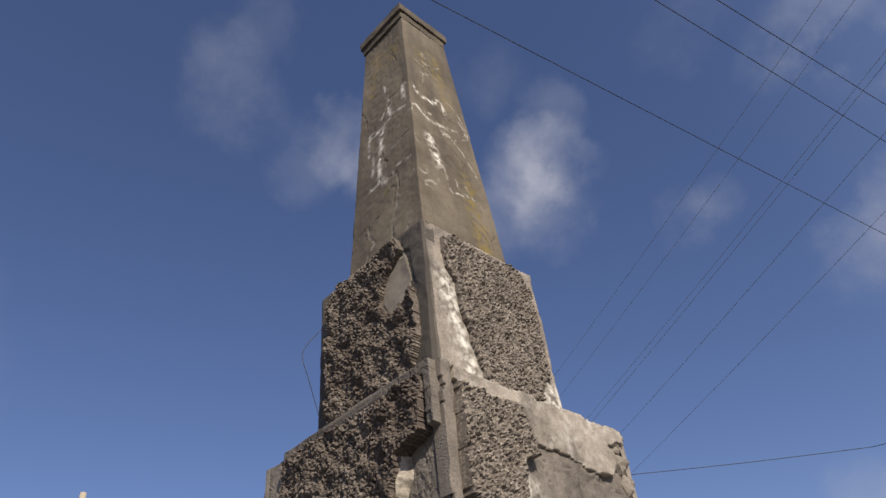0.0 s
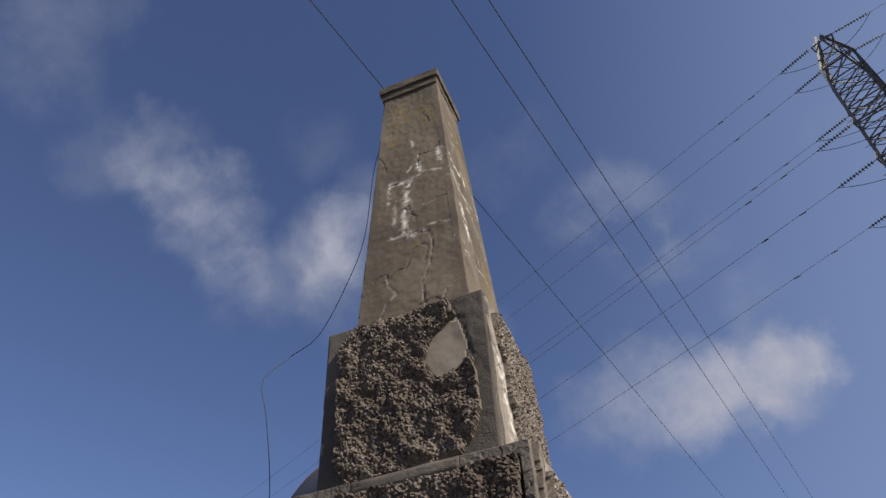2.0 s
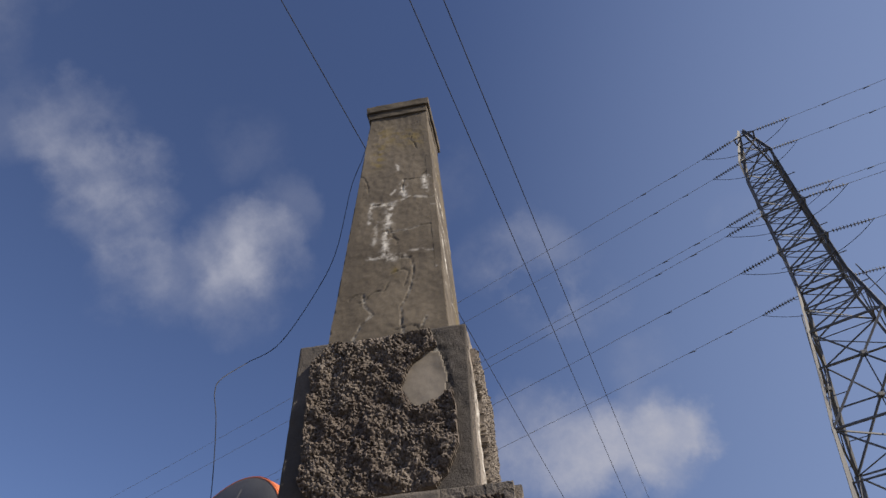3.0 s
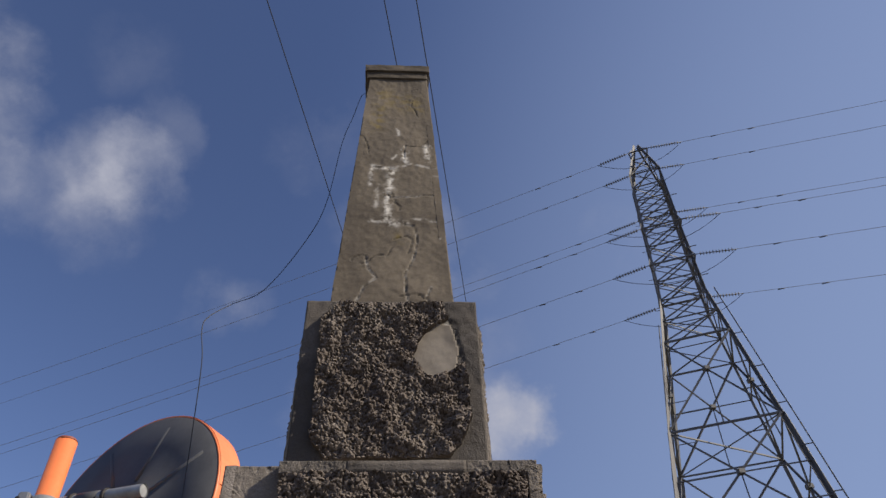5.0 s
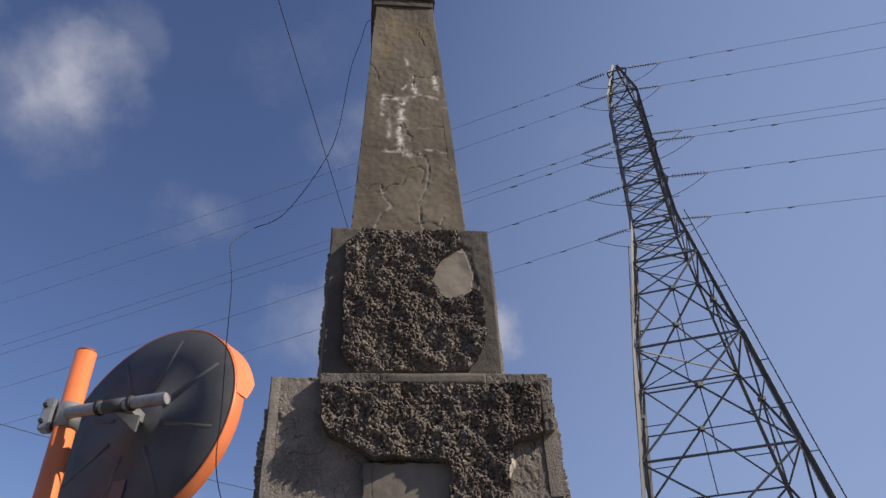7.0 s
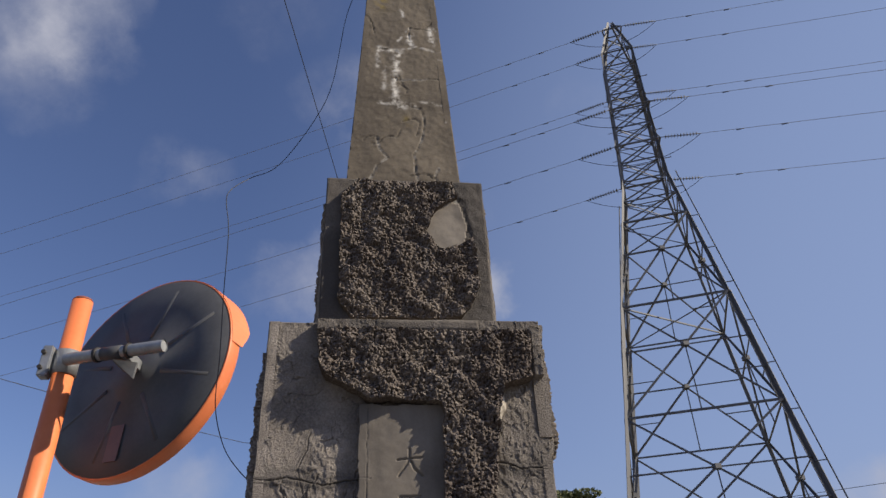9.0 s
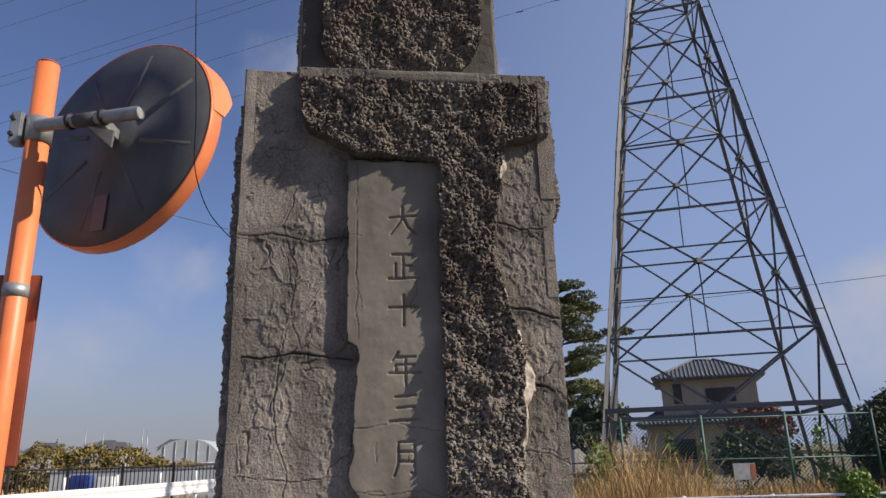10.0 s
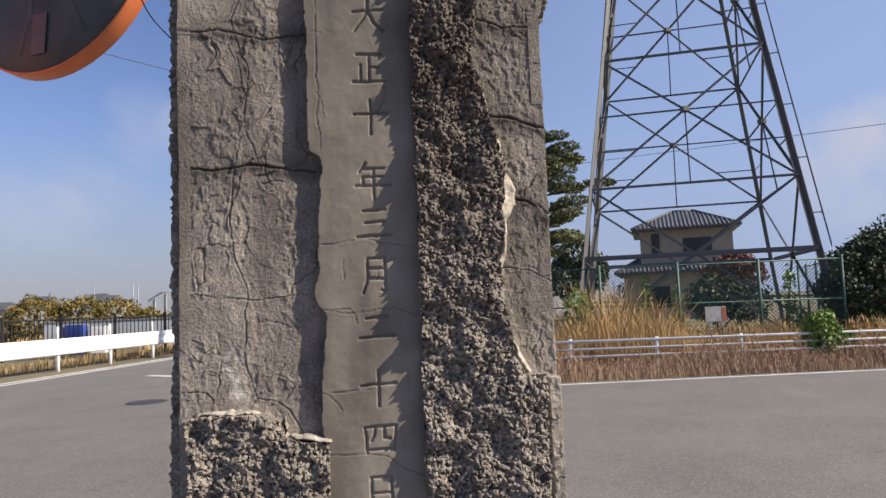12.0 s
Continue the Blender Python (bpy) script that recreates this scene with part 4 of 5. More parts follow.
# ---- pipe rail before the rough grass ----
rail = thing("pipe_rail", "white three-pipe guard rail before dry grass", "guardrail")
RAIL = lambda x: 13.75 - 0.055 * (x - 7.2)
for z, r in ((0.62, 0.032), (0.44, 0.028), (0.27, 0.028)):
    part("pipe", tube((-0.5, RAIL(-0.5), z + 0.05), (30, RAIL(30), z - 0.16), r, 10), WHITE_STEEL, rail)
for k in range(-4, 12):
    x = 7.2 + 2.05 * k
    if x > -0.5:
        ob = part("rail_post", tube((0, 0, -0.1), (0, 0, 0.70 - 0.009 * (x - 4)), 0.045, 10), WHITE_STEEL, rail)
        ob.location = (x, RAIL(x) + 0.06, 0)


# ---- vegetation ----
def blades(name, count, area, tall, width, mat, label, seed, lean=0.35, heads=False, ground_z=-0.05):
    rs = np.random.RandomState(seed)
    verts, faces = [], []
    for _ in range(count):
        x, y = area(rs)
        h = tall(x, y, rs)
        a, w = rs.uniform(0, 6.28), width * rs.uniform(0.6, 1.4)
        b, l = rs.uniform(0, 6.28), lean * h * rs.uniform(0.1, 1.0)
        du, dv, lx, ly = w * math.cos(a), w * math.sin(a), l * math.cos(b), l * math.sin(b)
        n = len(verts)
        verts += [(x - du, y - dv, ground_z), (x + du, y + dv, ground_z), (x + lx * 0.4 + du * 0.7, y + ly * 0.4 + dv * 0.7, h * 0.6), (x + lx * 0.4 - du * 0.7, y + ly * 0.4 - dv * 0.7, h * 0.6), (x + lx, y + ly, h)]
        faces += [(n, n + 1, n + 2, n + 3), (n + 3, n + 2, n + 4)]
        if heads and rs.rand() < 0.3:
            m = len(verts)
            w2 = w * 1.7
            verts += [(x + lx * 0.7, y + ly * 0.7, h * 0.82), (x + lx + w2 * math.cos(a), y + ly + w2 * math.sin(a), h * 0.98), (x + lx * 1.25, y + ly * 1.25, h * 1.1), (x + lx - w2 * math.cos(a), y + ly - w2 * math.sin(a), h * 0.98)]
            faces += [(m, m + 1, m + 2, m + 3)]
    return thing(name, label, "grass", kind="stuff", data=mesh_of(name, verts, faces, mat))


def patch_height(x, y, rs):
    return (0.45 + 0.75 * max(0.0, noise.noise(Vector((x * 0.45, y * 0.45, 3))) + 0.35)) * rs.uniform(0.6, 1.15) * (1.0 + 0.55 * math.exp(-((x - 7.4) / 1.8) ** 2) if x < 9 else 0.72)


blades("dry_grass", 26000, lambda rs: (rs.uniform(1.5, 24), rs.uniform(14.3, 19.0)), lambda x, y, rs: patch_height(x, y, rs) * 1.1, 0.0065, STRAW, "tall golden dry grass behind the rail", 21, 0.5, heads=True)
blades("brown_weeds", 26000, lambda rs: (lambda x, o: (x, EDGE(x) + 0.25 + o))(rs.uniform(1.2, 24), rs.uniform(0, 2.9) ** 1.0), lambda x, y, rs: rs.uniform(0.12, 0.72) * (0.35 + 0.65 * min(1.0, (y - EDGE(x)) / 2.0)) * (0.62 + noise.noise(Vector((x * 0.8, y, 0))) * 0.75), 0.0055, RED_WEED, "reddish brown weeds on the road verge", 22, 0.9, heads=True)
blades("verge_grass", 2500, lambda rs: (lambda t, o: (-12.5 + 7.2 * t - 0.5 - o, 12 + 21.5 * t + 0.2 * o))(rs.rand(), rs.uniform(0.0, 1.6)), lambda x, y, rs: rs.uniform(0.08, 0.35), 0.012, STRAW, "short dry grass along the guardrail", 23)
blades("field_grass", 5000, lambda rs: (rs.uniform(-40, -8), rs.uniform(33, 60)), lambda x, y, rs: rs.uniform(0.2, 0.8), 0.03, STRAW, "dry field grass beyond the channel", 24)


def leaves(lumps, count, size, seed, flat=0.0):
    """Leaf blades spread through overlapping uneven lumps (x, y, z, rx, ry, rz)."""
    rs = np.random.RandomState(seed)
    weights = np.array([l[3] * l[4] + l[3] * l[5] for l in lumps])
    which = rs.choice(len(lumps), count, p=weights / weights.sum())
    verts, faces = [], []
    for k in which:
        x, y, z, rx, ry, rz = lumps[k]
        d = rs.normal(size=3)
        d /= np.linalg.norm(d)
        r = rs.uniform(0.55, 1.0) ** 0.5 * (0.86 + 0.3 * noise.noise(Vector(d * 2.3) + Vector((k, 0, 0))))
        c = np.array((x, y, z)) + d * r * np.array((rx, ry, rz))
        a = rs.normal(size=3)
        a[2] *= 1 - flat
        a /= np.linalg.norm(a)
        b = np.cross(a, rs.normal(size=3))
        b /= np.linalg.norm(b)
        s = size * rs.uniform(0.6, 1.4)
        n = len(verts)
        verts += [c - a * s, c + b * s * 0.45, c + a * s, c - b * s * 0.45]
        faces.append((n, n + 1, n + 2, n + 3))
    return verts, faces


def shrub(name, label, mat, lumps, count, size, seed, stems=5):
    x, y = lumps[0][:2]
    bush = thing(name, label, "bush", (x, y, -0.06))
    rs = np.random.RandomState(seed)
    for _ in range(stems):
        l = lumps[rs.randint(len(lumps))]
        part("stem", tube((rs.uniform(-0.15, 0.15), rs.uniform(-0.15, 0.15), -0.02), (l[0] - x, l[1] - y, l[2]), 0.03, 6, 0.012), BARK, bush)
    v, f = leaves([(a - x, b - y, c + 0.06, *r) for a, b, c, *r in lumps], count, size, seed)
    part("foliage", mesh_of("foliage", v, f, mat), None, bush)
    return bush


shrub("dark_bush", "large dark evergreen bush beside the rough grass", DARK_LEAF, [(16.4, 17.6, 1.9, 2.2, 1.6, 1.5), (15.3, 17.2, 1.7, 1.3, 1.2, 1.2), (17.5, 18, 2.6, 2.0, 1.6, 1.3), (16.2, 17.3, 2.5, 1.2, 1.1, 0.9), (19.5, 18.5, 2.2, 2.5, 1.6, 1.7), (14.8, 17, 1.0, 0.8, 0.8, 0.9)], 30000, 0.07, 31)
shrub("green_bush", "bright green leafy shrub growing through the rail", BRIGHT_LEAF, [(11.35, 13.65, 0.5, 0.58, 0.4, 0.5), (11.75, 13.8, 0.38, 0.6, 0.38, 0.42), (11.15, 13.6, 0.78, 0.36, 0.3, 0.32), (11.5, 13.7, 0.9, 0.25, 0.22, 0.25)], 2900, 0.06, 32)
shrub("vine_shrub", "thin green climbing shrub on the fence", BRIGHT_LEAF, [(9.2, 18.6, 1.6, 0.16, 0.16, 0.8), (9.0, 18.6, 0.9, 0.3, 0.2, 0.6)], 420, 0.07, 33)
shrub("vine_shrub", "thin green climbing shrub on the fence", BRIGHT_LEAF, [(10.25, 18.7, 1.4, 0.2, 0.16, 0.6), (10.3, 18.7, 0.8, 0.25, 0.2, 0.4)], 380, 0.07, 34)
shrub("vine_shrub", "green climbing plant beside the tower leg", BRIGHT_LEAF, [(6.9, 18.3, 1.3, 0.5, 0.3, 0.7), (7.2, 18.4, 0.8, 0.4, 0.3, 0.5)], 600, 0.08, 35)
shrub("vine_shrub", "green climbing plant beside the tower leg", BRIGHT_LEAF, [(13.3, 17.6, 1.6, 0.25, 0.2, 0.8), (13.4, 17.5, 0.8, 0.4, 0.3, 0.5)], 500, 0.07, 36)
shrub("red_bush", "reddish autumn bush before the house", RED_LEAF, [(20.9, 33.0, 3.1, 1.5, 1.2, 0.8), (19.9, 33, 2.7, 1.0, 1.0, 0.8), (21.8, 33, 2.6, 0.9, 1.0, 0.8)], 2400, 0.12, 37)
shrub("green_bush", "low dark green bush behind the fence", DARK_LEAF, [(16.2, 27, 1.4, 1.5, 1.0, 1.2), (17.7, 27, 1.2, 1.2, 1.0, 1.0)], 2500, 0.11, 38)
shrub("green_bush", "rounded green tree beside the house", DARK_LEAF, [(15.2, 42, 4.2, 1.4, 1.2, 1.7), (16.3, 42, 3.4, 1.2, 1.0, 1.6), (14.2, 42, 3.0, 1.2, 1.0, 1.6)], 3500, 0.16, 39)
shrub("autumn_bush", "yellowing autumn hedge beyond the channel", AUTUMN_LEAF, [(-16.6, 40, 1.7, 1.8, 1.4, 1.35), (-14.4, 40.4, 1.75, 1.7, 1.4, 1.25), (-12.6, 40.6, 1.6, 1.6, 1.3, 1.2), (-18.6, 39.6, 1.2, 1.5, 1.2, 1.0), (-11.2, 41, 1.3, 1.3, 1.2, 0.9)], 11000, 0.10, 40)
shrub("autumn_bush", "low green and yellow hedge beyond the channel", AUTUMN_LEAF, [(-21.5, 39, 0.9, 1.8, 1.2, 1.0), (-24, 39, 1.0, 2.0, 1.2, 1.1), (-9.6, 41.5, 1.0, 1.4, 1.2, 0.9)], 5000, 0.10, 41)

pine = thing("pine_tree", "tall dark pine tree behind the road corner", "tree", (9.9, 32, -0.06))
trunk_line = [(0, 0, 0), (0.12, 0, 2.0), (0.0, 0.1, 4.2), (0.25, 0, 6.3), (0.15, 0, 8.4), (0.3, 0, 9.6)]
for k, (a, b) in enumerate(zip(trunk_line, trunk_line[1:])):
    if k == 0:
        bm = bmesh.new()
    tube(a, b, 0.26 - 0.045 * k, 9, 0.26 - 0.045 * (k + 1), bm)
part("trunk", bm, BARK, pine)
rs = np.random.RandomState(5)
pads = []
for z, reach in ((3.9, 1.5), (4.6, 1.6), (5.4, 2.5), (6.2, 3.2), (7.1, 3.0), (7.9, 2.8), (8.6, 2.1), (9.1, 1.7), (9.6, 1.0)):
    for s in range(4):
        a = rs.uniform(0, 6.28)
        r = reach * rs.uniform(0.55, 1.0)
        tip = (0.15 + r * math.cos(a), r * math.sin(a), z + rs.uniform(-0.1, 0.35))
        part("limb", tube((0.12, 0, z - 0.25), tip, 0.06, 6, 0.02), BARK, pine)
        pads += [(tip[0], tip[1], tip[2] + 0.1, rs.uniform(0.65, 1.05), rs.uniform(0.6, 0.95), rs.uniform(0.22, 0.36)), (tip[0] * 0.6, tip[1] * 0.6, z + 0.1, 0.55, 0.55, 0.2)]
v, f = leaves(pads, 40000, 0.075, 51, 0.3)
part("crown", mesh_of("crown", v, f, PINE), None, pine)


# ---- lattice transmission tower ----
tower = thing("transmission_tower", "tall grey lattice steel transmission tower", "pylon", (12.6, 22.4, 0))
TURN_T = radians(-23)
ax, ay = Vector((math.cos(TURN_T), math.sin(TURN_T), 0)), Vector((-math.sin(TURN_T), math.cos(TURN_T), 0))
angle_me = mesh_of("brace", [(0, 0, 0), (1, 0, 0), (1, 0.14, 0), (0.14, 0.14, 0), (0.14, 1, 0), (0, 1, 0), (0, 0, 1), (1, 0, 1), (1, 0.14, 1), (0.14, 0.14, 1), (0.14, 1, 1), (0, 1, 1)],
                   [(0, 5, 4, 3, 2, 1), (6, 7, 8, 9, 10, 11), (0, 1, 7, 6), (1, 2, 8, 7), (2, 3, 9, 8), (3, 4, 10, 9), (4, 5, 11, 10), (5, 0, 6, 11)], TOWER_STEEL)


def strut(name, p, q, w, parent=None):
    p, q = Vector(p), Vector(q)
    ob = part(name, angle_me, None, parent or tower)
    turn = (q - p).to_track_quat("Z", "Y").to_matrix().to_4x4()
    ob.matrix_local = Matrix.Translation(p) @ turn @ Matrix.Diagonal((w, w, (q - p).length, 1)) @ Matrix.Translation((-0.5, -0.5, 0))
    return ob


def wide(z):
    """Half the tower's width at a height."""
    for (z0, w0), (z1, w1) in zip(TAPER, TAPER[1:]):
        if z <= z1:
            return w0 + (w1 - w0) * (z - z0) / (z1 - z0)
    return TAPER[-1][1]


TAPER = [(0, 3.95), (2.9, 3.54), (9.8, 2.6), (14.4, 2.0), (21.2, 0.97), (24.5, 0.86), (29.6, 0.76), (32.5, 0.10)]


def axis(z):
    return ax * max(0.0, (z - 14) * 0.02) + Vector((0, 0, z))


def corner(k, z):
    sx, sy = ((-1, -1), (1, -1), (1, 1), (-1, 1))[k % 4]
    return (ax * sx + ay * sy) * wide(z) + axis(z)


LEVELS = [0.0, 2.9, 5.25, 9.8, 14.4, 18.7, 19.9, 21.1, 22.2, 23.3, 24.4, 25.5, 26.6, 27.6, 28.6, 29.6, 31.0]
for k in range(4):
    for (z0, _), (z1, _) in zip(TAPER, TAPER[1:]):
        strut("leg", corner(k, z0), corner(k, z1), 0.17 if z0 < 14 else 0.12)
for i, (z0, z1) in enumerate(zip(LEVELS, LEVELS[1:])):
    w = 0.075 if z0 < 18 else 0.05
    for k in range(4):
        a0, b0, a1, b1 = corner(k, z0), corner(k + 1, z0), corner(k, z1), corner(k + 1, z1)
        strut("brace", a1, b1, 0.15 if i == 0 else w)
        if i == 0:
            m1 = (a1 + b1) / 2
            strut("brace", a0, m1, w)
            strut("brace", b0, m1, w)
            strut("brace", (a0 + m1) / 2, (a0 + a1) / 2, w * 0.6)
            strut("brace", (b0 + m1) / 2, (b0 + b1) / 2, w * 0.6)
            continue
        if i == 1:
            m0 = (a0 + b0) / 2
            strut("brace", a1, m0, w)
            strut("brace", b1, m0, w)
            continue
        strut("brace", a0, b1, w)
        strut("brace", b0, a1, w)
        if z0 < 18:
            t = (b0 - a0).length / ((b0 - a0).length + (b1 - a1).length)
            cross = a0 + (b1 - a0) * t
            zc = cross.z
            left_p, right_p = corner(k, zc), corner(k + 1, zc)
            strut("brace", left_p, cross, w * 0.7)
            strut("brace", right_p, cross, w * 0.7)
            strut("brace", cross, (a0 + b0) / 2, w * 0.6)
            strut("brace", (a0 + cross) / 2, corner(k, (z0 + zc) / 2), w * 0.5)
            strut("brace", (b0 + cross) / 2, corner(k + 1, (z0 + zc) / 2), w * 0.5)
            plate = part("gusset", box(-0.12, 0.12, -0.12, 0.12, -0.09, 0.09, 0.02), TOWER_STEEL, tower)
            plate.location = cross
    if i % 2 and z0 > 6:
        strut("brace", corner(0, z1), corner(2, z1), w * 0.7)
        strut("brace", corner(1, z1), corner(3, z1), w * 0.7)
# climbing line up the outer corner
for k, off in ((1, 0.38), (3, -0.3)):
    for (z0, _), (z1, _) in zip(TAPER[:4], TAPER[1:5]):
        strut("climbing_rope", corner(k, max(z0, 3)) + ax * off, corner(k, z1) + ax * off, 0.035)
    for n in range(14):
        z = 4 + n * 1.8
        strut("step_arm", corner(k, z), corner(k, z) + ax * off, 0.03)

# cross-arms, insulators and line conductors: tip height, which side of the body
ARMS = [(31.2, -1), (31.25, 1), (25.25, -1), (28.1, 1), (22.9, -1), (22.45, 1)]
base = Vector(tower.location)
for z, s in ARMS:
    middle_tip = ay * (wide(z) + 0.45) * s + axis(z)
    c0, c1 = (0, 1) if s < 0 else (3, 2)
    for c, sx in ((c0, -1), (c1, 1)):
        strut("arm", corner(c, z - 0.1), middle_tip + ax * sx * (wide(z) + 0.1), 0.07)
        strut("arm", corner(c, min(z + 0.9, 32.2)), middle_tip + ax * sx * (wide(z) + 0.1), 0.05)
    strut("arm", middle_tip - ax * (wide(z) + 0.1), middle_tip + ax * (wide(z) + 0.1), 0.06)
    for turn, slope in ((1, -0.13), (-1, -0.135)):
        tip = middle_tip + ax * turn * (wide(z) + 0.1)
        end = tip + ax * turn * 1.75 + Vector((0, 0, -0.28))
        string = thing("insulator_string", "string of grey porcelain insulators on the tower arm", "insulator", base + tip, group="insulators on the tower")
        bm = tube((0, 0, 0), end - tip, 0.02, 6)
        for n in range(11):
            p = (end - tip) * (0.12 + 0.075 * n)
            tube(p, p + (end - tip).normalized() * 0.045, 0.10, 8, 0.05, bm)
        part("disc_string", bm, PORCELAIN, string)
        span = [base + end + ax * turn * d + Vector((0, 0, slope * d + 0.0006 * d * d)) for d in range(0, 161, 8)]
        cable("line_conductor", span, 0.010, LINE_WIRE, "thin high-voltage line running from the tower", "power line", "high-voltage lines")
        for d in (1.6, 3.4):
            p = base + end + ax * turn * d + Vector((0, 0, slope * d - 0.022))
            me = bpy.data.meshes.new("damper")
            tube(p - ax * 0.16, p + ax * 0.16, 0.022, 6).to_mesh(me)
            me.materials.append(CABLE)
            thing("line_damper", "small dark damper weight under the high-voltage line", "damper", group="line dampers", data=me)
    loop = [base + middle_tip + ax * (1.85 + wide(z)) * t + Vector((0, 0, -0.26 - 1.0 * (1 - t * t))) for t in np.linspace(-1, 1, 15)]
    cable("jumper_wire", loop, 0.013, CABLE, "drooping jumper wire under the tower arm", "wire", "jumper wires")

# ---- street wires and their pole ----
def street_wire(p, d, y0, y1, label, thick=0.0075):
    p, d = Vector(p), Vector(d)
    a, b = p + d * ((y0 - p.y) / d.y), p + d * ((y1 - p.y) / d.y)
    cable("street_wire", [a + (b - a) * t for t in np.linspace(0, 1, 24)], thick, CABLE, label, "power line", "street wires")


street_wire((-1.64, 4.39, 11.15), (0.149, 0.986, 0.071), -30, 43, "black street wire crossing overhead")
street_wire((-0.49, 1.42, 10.97), (0.156, 0.982, 0.105), -30, 43, "black street wire crossing overhead")
street_wire((0.22, 2.95, 10.97), (0.162, 0.975, 0.154), -30, 43, "black street wire crossing overhead")
ends = [Vector((-33.0, -22.0, 12.9)), Vector((-27.0, 7.5, 12.9)), Vector((-4.93, 27.55, 11.1)), Vector((6.0, 43.0, 14.6))]
for a, b in zip(ends, ends[1:]):
    cable("street_wire", [a + (b - a) * t - Vector((0, 0, 3.2 * t * (1 - t) * (0.6 if b.x < 0 else 0.1))) for t in np.linspace(0, 1, 25)], 0.013, CABLE, "distant street wire beyond the road", "power line", "street wires")
side_pole = thing("utility_pole", "pale concrete utility pole with wire clamps", "utility pole", (-27.0, 7.5, -0.06))
part("pole", tube((0, 0, 0), (0, 0, 13.35), 0.19, 14, 0.12), STUCCO, side_pole)
part("clamp_band", tube((0, 0, 12.85), (0, 0, 13.0), 0.22, 12), GALVANISED, side_pole)
part("clamp_arm", box(-0.5, 0.5, -0.04, 0.04, 12.9, 12.98, 0.01), GALVANISED, side_pole)
street_wire(Vector((35.17, 46.81, 13.51)), (4.48, -3.6, -0.05), 60.0, 20.0, "distant street wire beyond the tower", 0.02)
upole = thing("utility_pole", "grey concrete utility pole with steel crossarms", "utility pole", (6.2, 43.2, -0.06))
part("pole", tube((0, 0, 0), (0, 0, 16.2), 0.19, 14, 0.11), STUCCO, upole)
for z in (15.6, 14.6):
    part("crossarm", box(-1.1, 1.1, -0.05, 0.05, z - 0.05, z + 0.05, 0.01), GALVANISED, upole)
    for x in (-1.0, -0.45, 0.45, 1.0):
        part("pin_insulator", tube((x, 0, z + 0.05), (x, 0, z + 0.3), 0.06, 8, 0.04), PORCELAIN, upole)

# ---- traffic mirror ----
mirror = thing("traffic_mirror", "round orange traffic mirror on an orange steel pole, seen from behind", "traffic mirror", (-1.79, 1.69, 0))
O = Vector(mirror.location)
pole = part("pole", tube((0, 0, -0.1), (0, 0, 3.792), 0.0572, 28), ORANGE, mirror, "orange painted pole")
part("pole_cap", tube((0, 0, 3.79), (0, 0, 3.806), 0.0585, 28, 0.05), RUST_PLATE, pole)
facing = Vector((0.492, 0.863, -0.112)).normalized()
turn = facing.to_track_quat("Z", "Y").to_matrix().to_4x4()
C0 = Vector((-1.412, 1.78, 3.388)) - O
R0 = 0.62


def lathe(profile, seg=64):
    verts = [(r * math.cos(2 * math.pi * k / seg), r * math.sin(2 * math.pi * k / seg), z) for r, z in profile for k in range(seg)]
    faces = [(i * seg + k, i * seg + (k + 1) % seg, (i + 1) * seg + (k + 1) % seg, (i + 1) * seg + k) for i in range(len(profile) - 1) for k in range(seg)]
    return verts, faces


dish = part("back_plate", mesh_of("back_plate", *lathe([(0.0005, -0.055), (0.16, -0.052), (0.17, -0.040), (0.42, -0.024), (R0 - 0.006, -0.010), (R0 - 0.002, 0.0)]), DARK_BACK, True), None, mirror, "dark grey ribbed back of the mirror")
dish.matrix_local = Matrix.Translation(C0) @ turn
for k in range(8):
    a = math.pi * (k + 0.3) / 4
    rib = part("rib", tube((0.2 * math.cos(a), 0.2 * math.sin(a), -0.021), (0.54 * math.cos(a), 0.54 * math.sin(a), 0.004), 0.023, 12), DARK_BACK, dish)
lab = part("label_plate", box(-0.045, 0.045, -0.10, 0.10, -0.002, 0.002), material("faded_sticker", (0.13, 0.085, 0.085), (0.17, 0.115, 0.11), 0.6), dish, "faded reddish sticker")
lab.matrix_local = Matrix.Translation((-0.0, -0.44, -0.030)) @ pose(0, 0, 0, -3, 0, 0)
glass = part("mirror_face", mesh_of("mirror_face", *lathe([(0.0005, 0.07), (0.2, 0.058), (0.42, 0.032), (R0 - 0.012, 0.0)]), material("mirror_chrome", (0.85, 0.86, 0.87), (0.9, 0.9, 0.9), 0.03, metal=1.0, bump=0.0), True), None, mirror, "convex mirror face")
glass.matrix_local = Matrix.Translation(C0) @ turn
rim = part("rim", mesh_of("rim", *lathe([(R0 - 0.003, -0.006), (R0 + 0.004, -0.009), (R0 + 0.007, 0.0), (R0 + 0.006, 0.075), (R0 - 0.006, 0.078), (R0 - 0.003, -0.006)]), ORANGE, True), None, mirror, "orange rim")
rim.matrix_local = Matrix.Translation(C0) @ turn
# hood over the upper edge
seg, arc = 40, []
up = (turn.to_3x3().inverted() @ Vector((0, 0, 1)))
mid = math.atan2(up.y, up.x)
for k in range(seg + 1):
    a = mid - radians(84) + radians(168) * k / seg
    deep = 0.086 + 0.075 * min(1.0, 4.5 * math.sin(math.pi * k / seg))
    arc.append([((R0 + r) * math.cos(a), (R0 + r) * math.sin(a), z) for r, z in ((0.010, 0.0), (0.014, deep), (0.010, deep), (0.0085, 0.0))])
verts = [p for row in arc for p in row]
faces = [(4 * k + i, 4 * k + (i + 1) % 4, 4 * k + 4 + (i + 1) % 4, 4 * k + 4 + i) for k in range(seg) for i in range(4)]
